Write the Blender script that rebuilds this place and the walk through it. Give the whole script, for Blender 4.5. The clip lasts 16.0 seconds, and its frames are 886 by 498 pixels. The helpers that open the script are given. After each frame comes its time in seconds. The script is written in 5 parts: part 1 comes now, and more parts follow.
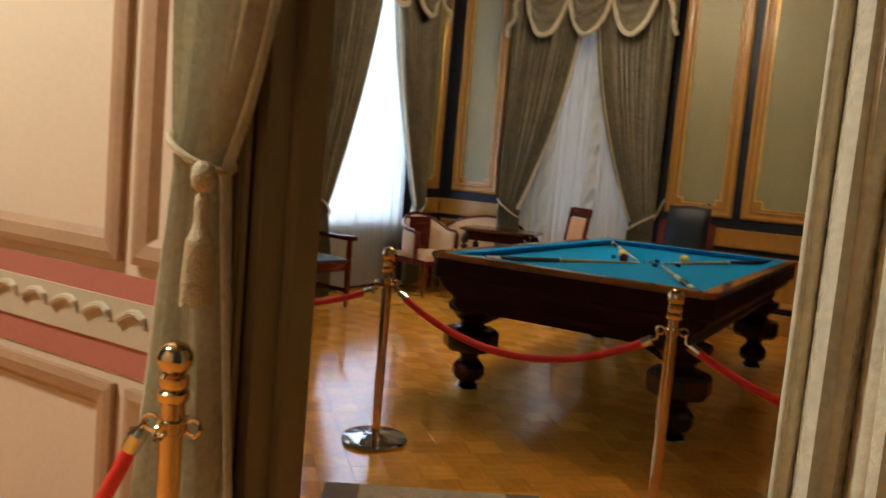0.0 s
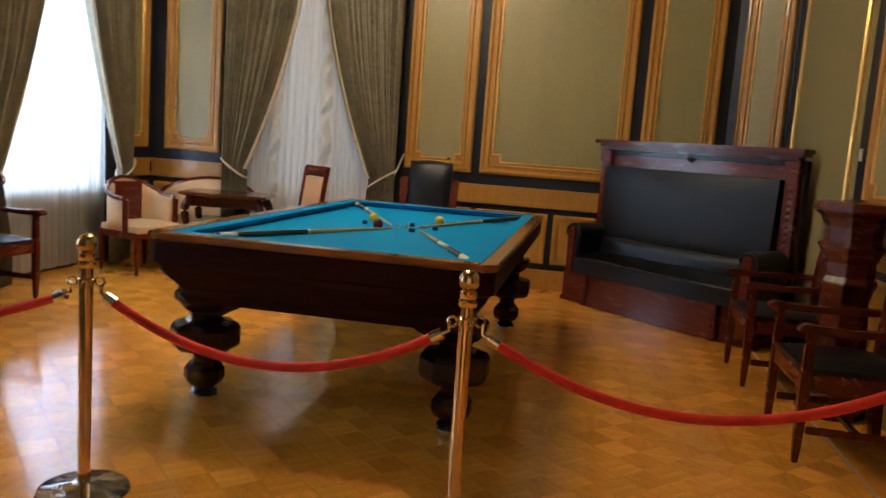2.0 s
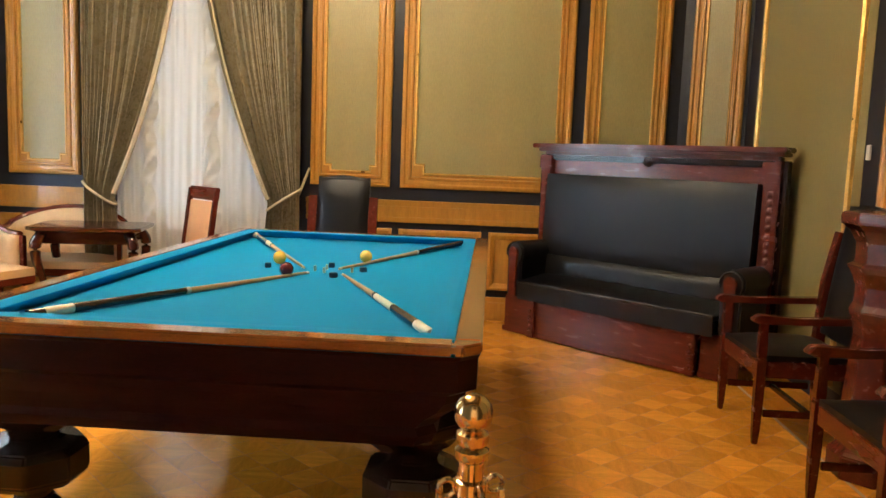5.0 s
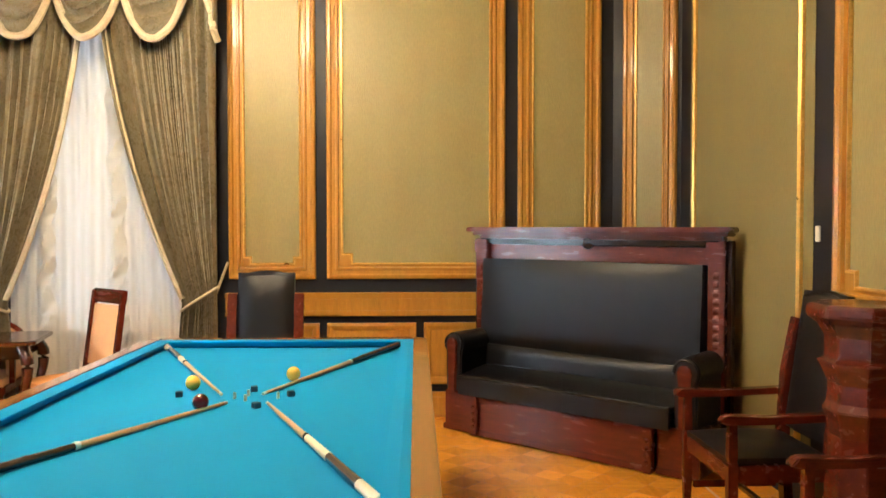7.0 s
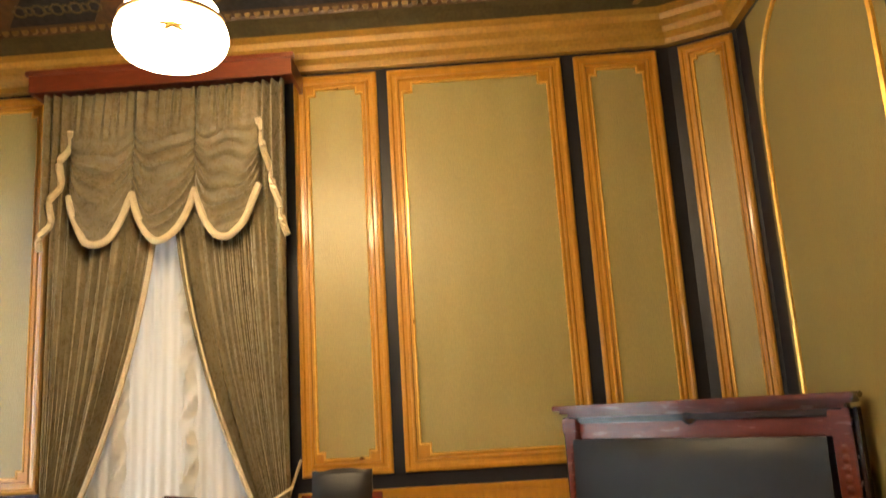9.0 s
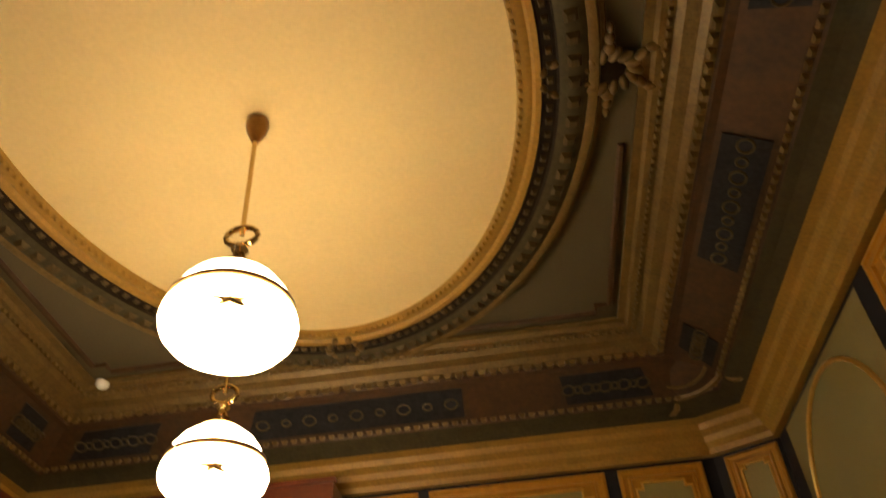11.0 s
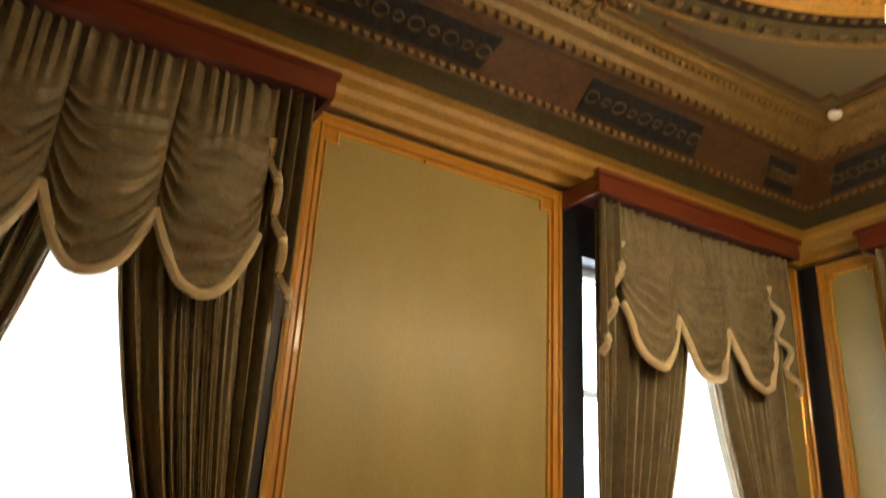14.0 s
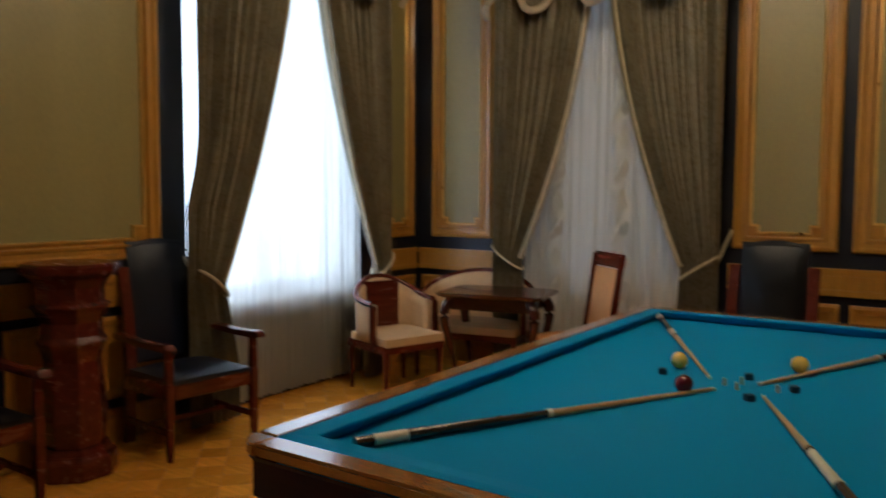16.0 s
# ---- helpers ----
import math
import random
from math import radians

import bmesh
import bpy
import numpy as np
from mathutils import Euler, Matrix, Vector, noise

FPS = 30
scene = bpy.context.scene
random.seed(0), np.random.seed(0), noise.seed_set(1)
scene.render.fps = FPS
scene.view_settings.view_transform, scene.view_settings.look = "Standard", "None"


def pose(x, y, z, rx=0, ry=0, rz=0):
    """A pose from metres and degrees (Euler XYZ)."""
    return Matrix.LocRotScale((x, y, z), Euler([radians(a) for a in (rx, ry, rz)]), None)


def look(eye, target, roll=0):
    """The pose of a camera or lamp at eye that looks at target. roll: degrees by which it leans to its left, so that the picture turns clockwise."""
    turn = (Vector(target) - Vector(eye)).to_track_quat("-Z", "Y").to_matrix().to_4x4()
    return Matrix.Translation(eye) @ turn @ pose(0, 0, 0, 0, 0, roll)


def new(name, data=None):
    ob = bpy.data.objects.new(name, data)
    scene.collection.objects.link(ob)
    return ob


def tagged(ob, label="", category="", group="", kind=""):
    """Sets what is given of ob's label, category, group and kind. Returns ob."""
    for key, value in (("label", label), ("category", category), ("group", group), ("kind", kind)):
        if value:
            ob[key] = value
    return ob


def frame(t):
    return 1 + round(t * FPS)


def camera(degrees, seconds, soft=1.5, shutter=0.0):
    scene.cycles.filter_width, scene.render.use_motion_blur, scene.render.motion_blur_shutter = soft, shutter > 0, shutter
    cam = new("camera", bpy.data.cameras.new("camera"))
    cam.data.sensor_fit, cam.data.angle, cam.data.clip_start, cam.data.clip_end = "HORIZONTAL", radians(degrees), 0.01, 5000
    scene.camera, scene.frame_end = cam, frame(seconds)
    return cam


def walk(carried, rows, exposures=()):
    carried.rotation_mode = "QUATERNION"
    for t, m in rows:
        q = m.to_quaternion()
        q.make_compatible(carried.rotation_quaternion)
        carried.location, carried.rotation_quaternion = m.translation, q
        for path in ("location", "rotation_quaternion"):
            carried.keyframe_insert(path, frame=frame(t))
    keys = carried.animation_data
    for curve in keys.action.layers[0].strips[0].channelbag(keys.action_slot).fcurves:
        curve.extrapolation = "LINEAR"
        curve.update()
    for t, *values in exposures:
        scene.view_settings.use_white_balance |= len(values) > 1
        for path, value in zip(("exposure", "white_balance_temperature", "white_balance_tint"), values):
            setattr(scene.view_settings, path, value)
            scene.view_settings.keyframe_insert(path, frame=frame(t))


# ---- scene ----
cam = camera(59.5, 16.0, shutter=0.4)
PATH = [
    (0, (0.75, -0.075, 1.31), (-0.254, 1.642, 1.111), 5.0),
    (0.5, (0.634, 0.062, 1.313), (-0.184, 1.868, 1.053), 3.7),
    (1, (0.618, 0.263, 1.305), (-0.174, 2.083, 1.057), 2.3),
    (1.5, (0.507, 0.457, 1.286), (-0.104, 2.343, 1.023), 3.3),
    (2, (0.364, 0.533, 1.32), (0.027, 2.488, 1.059), 4.2),
    (2.5, (0.302, 0.762, 1.287), (0.035, 2.729, 1.041), 1.6),
    (3, (0.259, 0.899, 1.327), (-0.009, 2.865, 1.07), 1.6),
    (5.3, (0.027, 1.7, 1.347), (-0.051, 3.686, 1.126), 2.2),
    (5.5, (0.037, 1.738, 1.336), (-0.032, 3.728, 1.147), 2.1),
    (6, (-0.066, 1.893, 1.407), (0.002, 3.886, 1.257), 0.9),
    (6.5, (-0.056, 1.966, 1.463), (0.017, 3.961, 1.345), 0.5),
    (7, (-0.027, 2.009, 1.491), (0.071, 4.006, 1.436), 0.0),
    (7.5, (-0.004, 2.047, 1.517), (0.1, 4.044, 1.552), -0.9),
    (8, (0.022, 2.101, 1.534), (0.08, 4.095, 1.67), -1.8),
    (8.5, (-0.014, 2.181, 1.523), (-0.086, 4.165, 1.762), -2.7),
    (9, (-0.079, 2.268, 1.559), (-0.142, 4.228, 1.951), -3.5),
    (9.5, (-0.015, 2.323, 1.549), (-0.066, 4.222, 2.174), -3.7),
    (9.7, (0.039, 2.339, 1.559), (0.0, 4.198, 2.295), -3.9),
    (11.8, (0.042, 2.061, 1.731), (-0.295, 3.406, 3.172), -4.4),
    (12, (0.023, 2.053, 1.728), (-0.434, 3.355, 3.176), -3.0),
    (12.5, (-0.005, 2.036, 1.706), (-0.766, 3.21, 3.135), -0.7),
    (13, (0.002, 2.033, 1.741), (-1.17, 3.042, 3.009), 0.9),
    (13.5, (-0.008, 2.074, 1.719), (-1.478, 2.927, 2.773), 3.2),
    (14, (-0.074, 2.093, 1.686), (-1.694, 3.011, 2.415), 3.4),
    (14.5, (-0.149, 2.1, 1.67), (-1.819, 3.102, 2.128), 3.1),
    (15, (-0.162, 2.169, 1.569), (-1.737, 3.388, 1.745), 1.9),
    (15.5, (-0.068, 2.318, 1.49), (-1.442, 3.771, 1.485), 0.6),
    (16, (-0.052, 2.376, 1.464), (-1.159, 4.035, 1.323), 0.3),
]
walk(cam, [(t, look(eye, target, roll)) for t, eye, target, roll in PATH],
     [(0, -1.5, 5200, 10), (0.5, -1.25, 5300, 10), (1.2, -1.25, 5150, 10), (2, -1.05, 5100, 10), (3, -1.0, 5200, 10), (5.3, -0.15, 5550, 10), (7, 0.15, 5650, 10), (8.5, 0.0, 6100, 10), (9.7, -0.75, 6900, 10), (11.8, -1.75, 6100, 10), (12.5, -1.7, 5900, 10), (13, -2.1, 5950, 10), (13.5, -2.0, 6100, 10), (14.0, -0.9, 6300, 10), (14.5, -0.75, 6100, 10), (15, -1.6, 5700, 10), (16, -2.0, 5300, 10)])

# ---- world and light ----
world = bpy.data.worlds.new("sky")
scene.world = world
world.use_nodes = True
wn = world.node_tree
sky = wn.nodes.new("ShaderNodeTexSky")
sky.sky_type = "NISHITA"
sky.sun_disc = False
sky.sun_elevation, sky.sun_rotation = radians(38), radians(60)
wn.links.new(sky.outputs[0], wn.nodes["Background"].inputs[0])
wn.nodes["Background"].inputs[1].default_value = 0.12
sun = new("sun", bpy.data.lights.new("sun", "SUN"))
sun.data.energy, sun.data.angle, sun.data.color = 2.0, radians(0.5), (1, 0.95, 0.88)
sun.matrix_world = look((20, 15, 20), (0, 0, 0))


def area_light(name, m, w, h, watts, colour):
    ob = new(name, bpy.data.lights.new(name, "AREA"))
    ob.data.shape, ob.data.size, ob.data.size_y = "RECTANGLE", w, h
    ob.data.energy, ob.data.color = watts, colour
    ob.matrix_world = m
    return ob


def point_light(name, at, watts, colour, radius):
    ob = new(name, bpy.data.lights.new(name, "POINT"))
    ob.data.energy, ob.data.color, ob.data.shadow_soft_size = watts, colour, radius
    ob.location = at
    return ob


# plan: the room's inner faces, and the chamfered corner
XL, XR, YF, YB = -4.15, 2.085, 1.31, 8.1
CHX, CHY = 0.465, 0.24
ZP = 4.25          # top of the wall panels, underside of the cornice
ZC = 4.9           # ceiling
CX, CY = -1.065, 4.70
W1, W2, W3 = 2.33, 6.43, -2.32   # window middles: two in the left wall (y), one in the back wall (x)
LAMPS = ((-1.06, 4.75), (-1.54, 5.95))
DOOR0, DOOR1 = -0.43, 0.78      # doorway in the front wall
YO = 1.14                       # outer face of the front wall

for yw in (W1, W2):
    area_light("window_light", look((XL - 0.12, yw, 2.4), (0, yw, 1.6)), 1.1, 2.9, 2, (0.86, 0.93, 1.0))
# added lamp out of view, set so the hall wall is bright enough
point_light("added_hall_fill", (-1.75, -0.1, 3.2), 880, (1.0, 0.87, 0.66), 0.2)


# ---- materials ----
def nodes_of(name):
    m = bpy.data.materials.new(name)
    m.use_nodes = True
    return m, m.node_tree, m.node_tree.nodes["Principled BSDF"]


def surface(name, colour, rough=0.5, metal=0.0, var=0.15, scale=6.0, stretch=(1, 1, 1), bump=0.15, fine=60.0, coat=0.0, rand=0.0, spec=0.5, sheen=0.0, damask=0.0, island=False):
    """A material with broad and fine variation, and a fine relief; island: rand by joined piece, not by object; damask: a woven figure, glossy against dull."""
    m, nt, b = nodes_of(name)
    N, L = nt.nodes.new, nt.links.new
    tc, mp = N("ShaderNodeTexCoord"), N("ShaderNodeMapping")
    mp.inputs["Scale"].default_value = stretch
    L(tc.outputs["Object"], mp.inputs[0])
    n1, n2 = N("ShaderNodeTexNoise"), N("ShaderNodeTexNoise")
    n1.inputs["Scale"].default_value, n2.inputs["Scale"].default_value = scale, fine
    n1.inputs["Detail"].default_value, n2.inputs["Detail"].default_value = 4, 3
    L(mp.outputs[0], n1.inputs["Vector"]), L(mp.outputs[0], n2.inputs["Vector"])
    add = N("ShaderNodeMath")
    add.operation = "ADD"
    L(n1.outputs[0], add.inputs[0]), L(n2.outputs[0], add.inputs[1])
    src = add.outputs[0]
    if rand:
        oi, mr, a2 = N("ShaderNodeNewGeometry" if island else "ShaderNodeObjectInfo"), N("ShaderNodeMapRange"), N("ShaderNodeMath")
        mr.inputs["To Min"].default_value, mr.inputs["To Max"].default_value = -rand, rand
        L(oi.outputs["Random Per Island" if island else "Random"], mr.inputs[0])
        a2.operation = "ADD"
        L(src, a2.inputs[0]), L(mr.outputs[0], a2.inputs[1])
        src = a2.outputs[0]
    ramp = N("ShaderNodeMapRange")
    ramp.inputs["From Min"].default_value, ramp.inputs["From Max"].default_value = 0.6, 1.4
    ramp.inputs["To Min"].default_value, ramp.inputs["To Max"].default_value = 1 - var, 1 + var
    ramp.clamp = False
    L(src, ramp.inputs[0])
    mix = N("ShaderNodeVectorMath")
    mix.operation = "SCALE"
    mix.inputs[0].default_value = colour
    L(ramp.outputs[0], mix.inputs["Scale"])
    L(mix.outputs[0], b.inputs["Base Color"])
    rr = N("ShaderNodeMapRange")
    rr.inputs["To Min"].default_value, rr.inputs["To Max"].default_value = max(0.02, rough * 0.8), min(1, rough * 1.2)
    L(n1.outputs[0], rr.inputs[0]), L(rr.outputs[0], b.inputs["Roughness"])
    if damask:
        n3, fig, dull = N("ShaderNodeTexNoise"), N("ShaderNodeMapRange"), N("ShaderNodeMapRange")
        n3.inputs["Scale"].default_value, n3.inputs["Detail"].default_value, n3.inputs["Distortion"].default_value = damask, 1.5, 1.2
        L(tc.outputs["Object"], n3.inputs["Vector"])
        fig.inputs["From Min"].default_value, fig.inputs["From Max"].default_value = 0.50, 0.55
        fig.inputs["To Min"].default_value, fig.inputs["To Max"].default_value = 0.95, 1.06
        dull.inputs["From Min"].default_value, dull.inputs["From Max"].default_value = 0.50, 0.55
        dull.inputs["To Min"].default_value, dull.inputs["To Max"].default_value = min(1, rough * 1.5), rough * 0.55
        L(n3.outputs[0], fig.inputs[0]), L(n3.outputs[0], dull.inputs[0])
        wov = N("ShaderNodeVectorMath")
        wov.operation = "SCALE"
        L(mix.outputs[0], wov.inputs[0]), L(fig.outputs[0], wov.inputs["Scale"])
        L(wov.outputs[0], b.inputs["Base Color"]), L(dull.outputs[0], b.inputs["Roughness"])
    b.inputs["Metallic"].default_value = metal
    b.inputs["Specular IOR Level"].default_value = spec
    b.inputs["Coat Weight"].default_value = coat
    b.inputs["Coat Roughness"].default_value = 0.07
    b.inputs["Sheen Weight"].default_value = sheen
    if bump:
        bp = N("ShaderNodeBump")
        bp.inputs["Strength"].default_value, bp.inputs["Distance"].default_value = bump, 0.01
        L(n2.outputs[0], bp.inputs["Height"]), L(bp.outputs[0], b.inputs["Normal"])
    return m


def glow(name, colour, strength):
    m, nt, b = nodes_of(name)
    b.inputs["Base Color"].default_value = (*colour, 1)
    b.inputs["Emission Color"].default_value = (*colour, 1)
    b.inputs["Emission Strength"].default_value = strength
    return m


def sheer_cloth(name, colour, through_part, clear):
    """Thin white cloth that lets light through."""
    m, nt, b = nodes_of(name)
    N, L = nt.nodes.new, nt.links.new
    tr, tp, mx, m2 = N("ShaderNodeBsdfTranslucent"), N("ShaderNodeBsdfTransparent"), N("ShaderNodeMixShader"), N("ShaderNodeMixShader")
    no = N("ShaderNodeTexNoise")
    no.inputs["Scale"].default_value = 9
    b.inputs["Base Color"].default_value = (*colour, 1)
    b.inputs["Roughness"].default_value = 0.9
    tr.inputs[0].default_value = (*colour, 1)
    mx.inputs[0].default_value = through_part
    L(b.outputs[0], mx.inputs[1]), L(tr.outputs[0], mx.inputs[2])
    mr = N("ShaderNodeMapRange")
    mr.inputs["To Min"].default_value, mr.inputs["To Max"].default_value = clear * 0.7, clear * 1.3
    L(no.outputs[0], mr.inputs[0]), L(mr.outputs[0], m2.inputs[0])
    L(mx.outputs[0], m2.inputs[1]), L(tp.outputs[0], m2.inputs[2])
    L(m2.outputs[0], nt.nodes["Material Output"].inputs[0])
    return m


def glass(name):
    m, nt, b = nodes_of(name)
    b.inputs["Base Color"].default_value = (0.97, 0.98, 1, 1)
    b.inputs["Roughness"].default_value = 0.02
    b.inputs["Transmission Weight"].default_value = 1
    b.inputs["IOR"].default_value = 1.01
    return m


M = {
    "field": surface("olive_wall_cloth", (0.30, 0.25, 0.095), 0.40, var=0.14, scale=3.4, stretch=(1, 1, 0.25), bump=0.18, fine=120),
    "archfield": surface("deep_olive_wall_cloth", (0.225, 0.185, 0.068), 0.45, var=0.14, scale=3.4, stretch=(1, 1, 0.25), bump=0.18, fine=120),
    "ochre": surface("grained_ochre_wood", (0.43, 0.205, 0.020), 0.36, var=0.20, scale=5, stretch=(6, 6, 0.6), bump=0.08, fine=40, coat=0.25),
    "dullochre": surface("dull_ochre_plaster", (0.31, 0.175, 0.026), 0.5, var=0.25, scale=5, bump=0.08, fine=40),
    "gilt": surface("gilt_moulding", (0.72, 0.44, 0.11), 0.30, metal=0.75, var=0.2, scale=12, bump=0.1),
    "navy": surface("dark_blue_painted_wood", (0.014, 0.015, 0.023), 0.42, var=0.25, scale=3, bump=0.05, spec=0.3),
    "redwood": surface("red_brown_wood", (0.12, 0.025, 0.011), 0.35, var=0.3, scale=5, stretch=(2, 2, 8), bump=0.06, coat=0.3),
    "mahogany": surface("polished_mahogany", (0.095, 0.0155, 0.007), 0.26, var=0.45, scale=4, stretch=(1.2, 7, 7), bump=0.05, coat=0.25, spec=0.4),
    "darkwood": surface("dark_polished_wood", (0.018, 0.006, 0.004), 0.24, var=0.4, scale=4, stretch=(1.2, 7, 7), bump=0.05, coat=0.2, spec=0.35),
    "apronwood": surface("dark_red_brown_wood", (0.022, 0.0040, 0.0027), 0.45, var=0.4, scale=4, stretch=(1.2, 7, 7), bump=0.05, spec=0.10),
    "tablewood": surface("dark_polished_mahogany", (0.050, 0.010, 0.006), 0.22, var=0.4, scale=4, stretch=(1.2, 7, 7), bump=0.04, coat=0.5, spec=0.4),
    "railwood": surface("warm_rail_wood", (0.27, 0.10, 0.014), 0.18, var=0.3, scale=5, stretch=(1.5, 6, 6), bump=0.03, coat=0.9),
    "leather": surface("black_leather", (0.0055, 0.0055, 0.0075), 0.36, var=0.35, scale=5, bump=0.18, fine=150, spec=0.38),
    "blueleather": surface("dark_blue_leather", (0.005, 0.008, 0.022), 0.38, var=0.3, scale=5, bump=0.16, fine=150),
    "cloth": surface("blue_green_billiard_cloth", (0.003, 0.222, 0.50), 0.9, var=0.07, scale=3, bump=0.12, fine=420, sheen=0.05, spec=0.15),
    "floorwood": surface("parquet_oak", (0.80, 0.350, 0.026), 0.12, var=0.26, scale=3.5, stretch=(1, 9, 1), bump=0.03, fine=30, coat=0.35, rand=0.24),
    "floorwood2": surface("parquet_oak_cross", (0.72, 0.303, 0.021), 0.11, var=0.24, scale=3.5, stretch=(9, 1, 1), bump=0.03, fine=30, coat=0.35, rand=0.22),
    "floorwood_joined": surface("parquet_oak_joined", (0.80, 0.350, 0.026), 0.12, var=0.26, scale=3.5, stretch=(1, 9, 1), bump=0.03, fine=30, coat=0.35, rand=0.24, island=True),
    "floorwood2_joined": surface("parquet_oak_cross_joined", (0.72, 0.303, 0.021), 0.11, var=0.24, scale=3.5, stretch=(9, 1, 1), bump=0.03, fine=30, coat=0.35, rand=0.22, island=True),
    "joint": surface("dark_joint", (0.30, 0.13, 0.026), 0.5, var=0.2, bump=0.0),
    "drape": surface("olive_damask", (0.165, 0.138, 0.080), 0.42, var=0.30, scale=6, bump=0.3, fine=110, sheen=0.1, damask=26),
    "doordrape": surface("pale_olive_damask", (0.56, 0.51, 0.34), 0.34, var=0.22, scale=6, bump=0.35, fine=60, sheen=0.15, damask=34),
    "trim": surface("cream_fringe", (0.55, 0.47, 0.31), 0.85, var=0.2, scale=20, bump=0.5, fine=150),
    "tasselgold": surface("pale_gold_cord", (0.52, 0.40, 0.20), 0.7, var=0.25, scale=30, bump=0.5, fine=150),
    "brass": surface("polished_brass", (0.72, 0.52, 0.25), 0.14, metal=1.0, var=0.08, scale=8, bump=0.02),
    "bronze": surface("dark_bronze", (0.22, 0.12, 0.04), 0.32, metal=0.9, var=0.2, scale=8, bump=0.05),
    "brownband": surface("dark_brown_band", (0.016, 0.010, 0.006), 0.6, var=0.3, scale=6, bump=0.1, spec=0.15),
    "steel": surface("bright_steel", (0.75, 0.72, 0.66), 0.12, metal=1.0, var=0.06, scale=8, bump=0.02),
    "rope": surface("red_velvet_rope", (0.76, 0.036, 0.006), 0.8, var=0.15, scale=14, bump=0.3, fine=180),
    "plaster": surface("cream_plaster", (0.72, 0.56, 0.265), 0.75, var=0.07, scale=1.6, bump=0.05, fine=40),
    "cove": surface("olive_ceiling_paint", (0.10, 0.082, 0.042), 0.7, var=0.12, scale=2, bump=0.06),
    "ornament": surface("old_gilt_plaster", (0.155, 0.098, 0.027), 0.5, metal=0.2, var=0.35, scale=10, bump=0.4, fine=45),
    "frieze": surface("painted_frieze", (0.062, 0.029, 0.010), 0.6, var=0.5, scale=5, bump=0.15, fine=25),
    "greenband": surface("grey_green_band", (0.055, 0.045, 0.022), 0.6, var=0.3, scale=8, bump=0.3, fine=35, spec=0.2),
    "friezeblue": surface("blue_black_frieze_panel", (0.016, 0.017, 0.021), 0.55, var=0.6, scale=14, bump=0.4, fine=30, spec=0.25),
    "jamb": surface("olive_brown_painted_wood", (0.24, 0.185, 0.095), 0.45, var=0.12, scale=3, stretch=(4, 4, 0.5), bump=0.05),
    "leafgilt": surface("dull_gilt_leaf", (0.075, 0.052, 0.020), 0.55, var=0.4, scale=10, bump=0.4, fine=45, spec=0.25),
    "cream": surface("cream_painted_wood", (0.50, 0.40, 0.24), 0.5, var=0.08, scale=3, bump=0.04),
    "peach": surface("peach_wall", (0.63, 0.485, 0.30), 0.7, var=0.06, scale=2, bump=0.05),
    "pink": surface("pink_wall", (0.42, 0.14, 0.075), 0.7, var=0.10, scale=2, bump=0.05),
    "tan": surface("tan_moulding", (0.38, 0.22, 0.10), 0.5, var=0.15, scale=6, bump=0.05),
    "ivory": surface("ivory_upholstery", (0.62, 0.42, 0.22), 0.75, var=0.12, scale=9, bump=0.2, fine=120),
    "peachcloth": surface("peach_upholstery", (0.62, 0.34, 0.14), 0.75, var=0.12, scale=9, bump=0.2, fine=120),
    "orangecloth": surface("orange_upholstery", (0.55, 0.24, 0.06), 0.75, var=0.12, scale=9, bump=0.2, fine=120),
    "maple": surface("pale_cue_wood", (0.52, 0.30, 0.12), 0.3, var=0.15, scale=8, stretch=(2, 12, 12), bump=0.02, coat=0.4),
    "butt": surface("dark_cue_butt", (0.03, 0.016, 0.012), 0.25, var=0.2, scale=8, bump=0.02, coat=0.4),
    "bone": surface("ivory_cue_ring", (0.72, 0.64, 0.48), 0.3, var=0.08, bump=0.0),
    "balliv": surface("ivory_ball", (0.85, 0.56, 0.09), 0.10, var=0.05, bump=0.0, coat=0.5),
    "ballred": surface("dark_red_ball", (0.10, 0.006, 0.012), 0.10, var=0.05, bump=0.0, coat=0.5),
    "chalk": surface("blue_chalk", (0.01, 0.05, 0.10), 0.9, var=0.2, scale=30, bump=0.2),
    "sheer": sheer_cloth("sheer_net", (0.90, 0.89, 0.85), 0.9, 0.13),
    "sheer3": sheer_cloth("white_net", (0.80, 0.78, 0.72), 0.45, 0.08),
    "opal": glow("opal_glass", (1.0, 0.73, 0.40), 78.0),
    "opalbowl": glow("opal_bowl_glass", (1.0, 0.73, 0.40), 110.0),
    "daylight": glow("bright_sky", (0.90, 0.97, 1.0), 21.0),
    # glow of the board added behind the back window
    "backglow": glow("back_window_glow", (0.95, 0.94, 0.92), 0.34),
    # weak glow for the strip added under the sky backdrop
    "parapet": glow("low_dim_glow", (0.90, 0.88, 0.78), 0.25),
    "glass": glass("window_glass"),
    "mat": surface("woven_mat", (0.50, 0.39, 0.21), 0.9, var=0.35, scale=14, bump=0.5, fine=120),
    "matdark": surface("brown_mat_border", (0.20, 0.13, 0.07), 0.9, var=0.3, scale=14, bump=0.5, fine=120),
    "white": surface("white_plastic", (0.78, 0.76, 0.70), 0.4, var=0.03, bump=0.0),
}


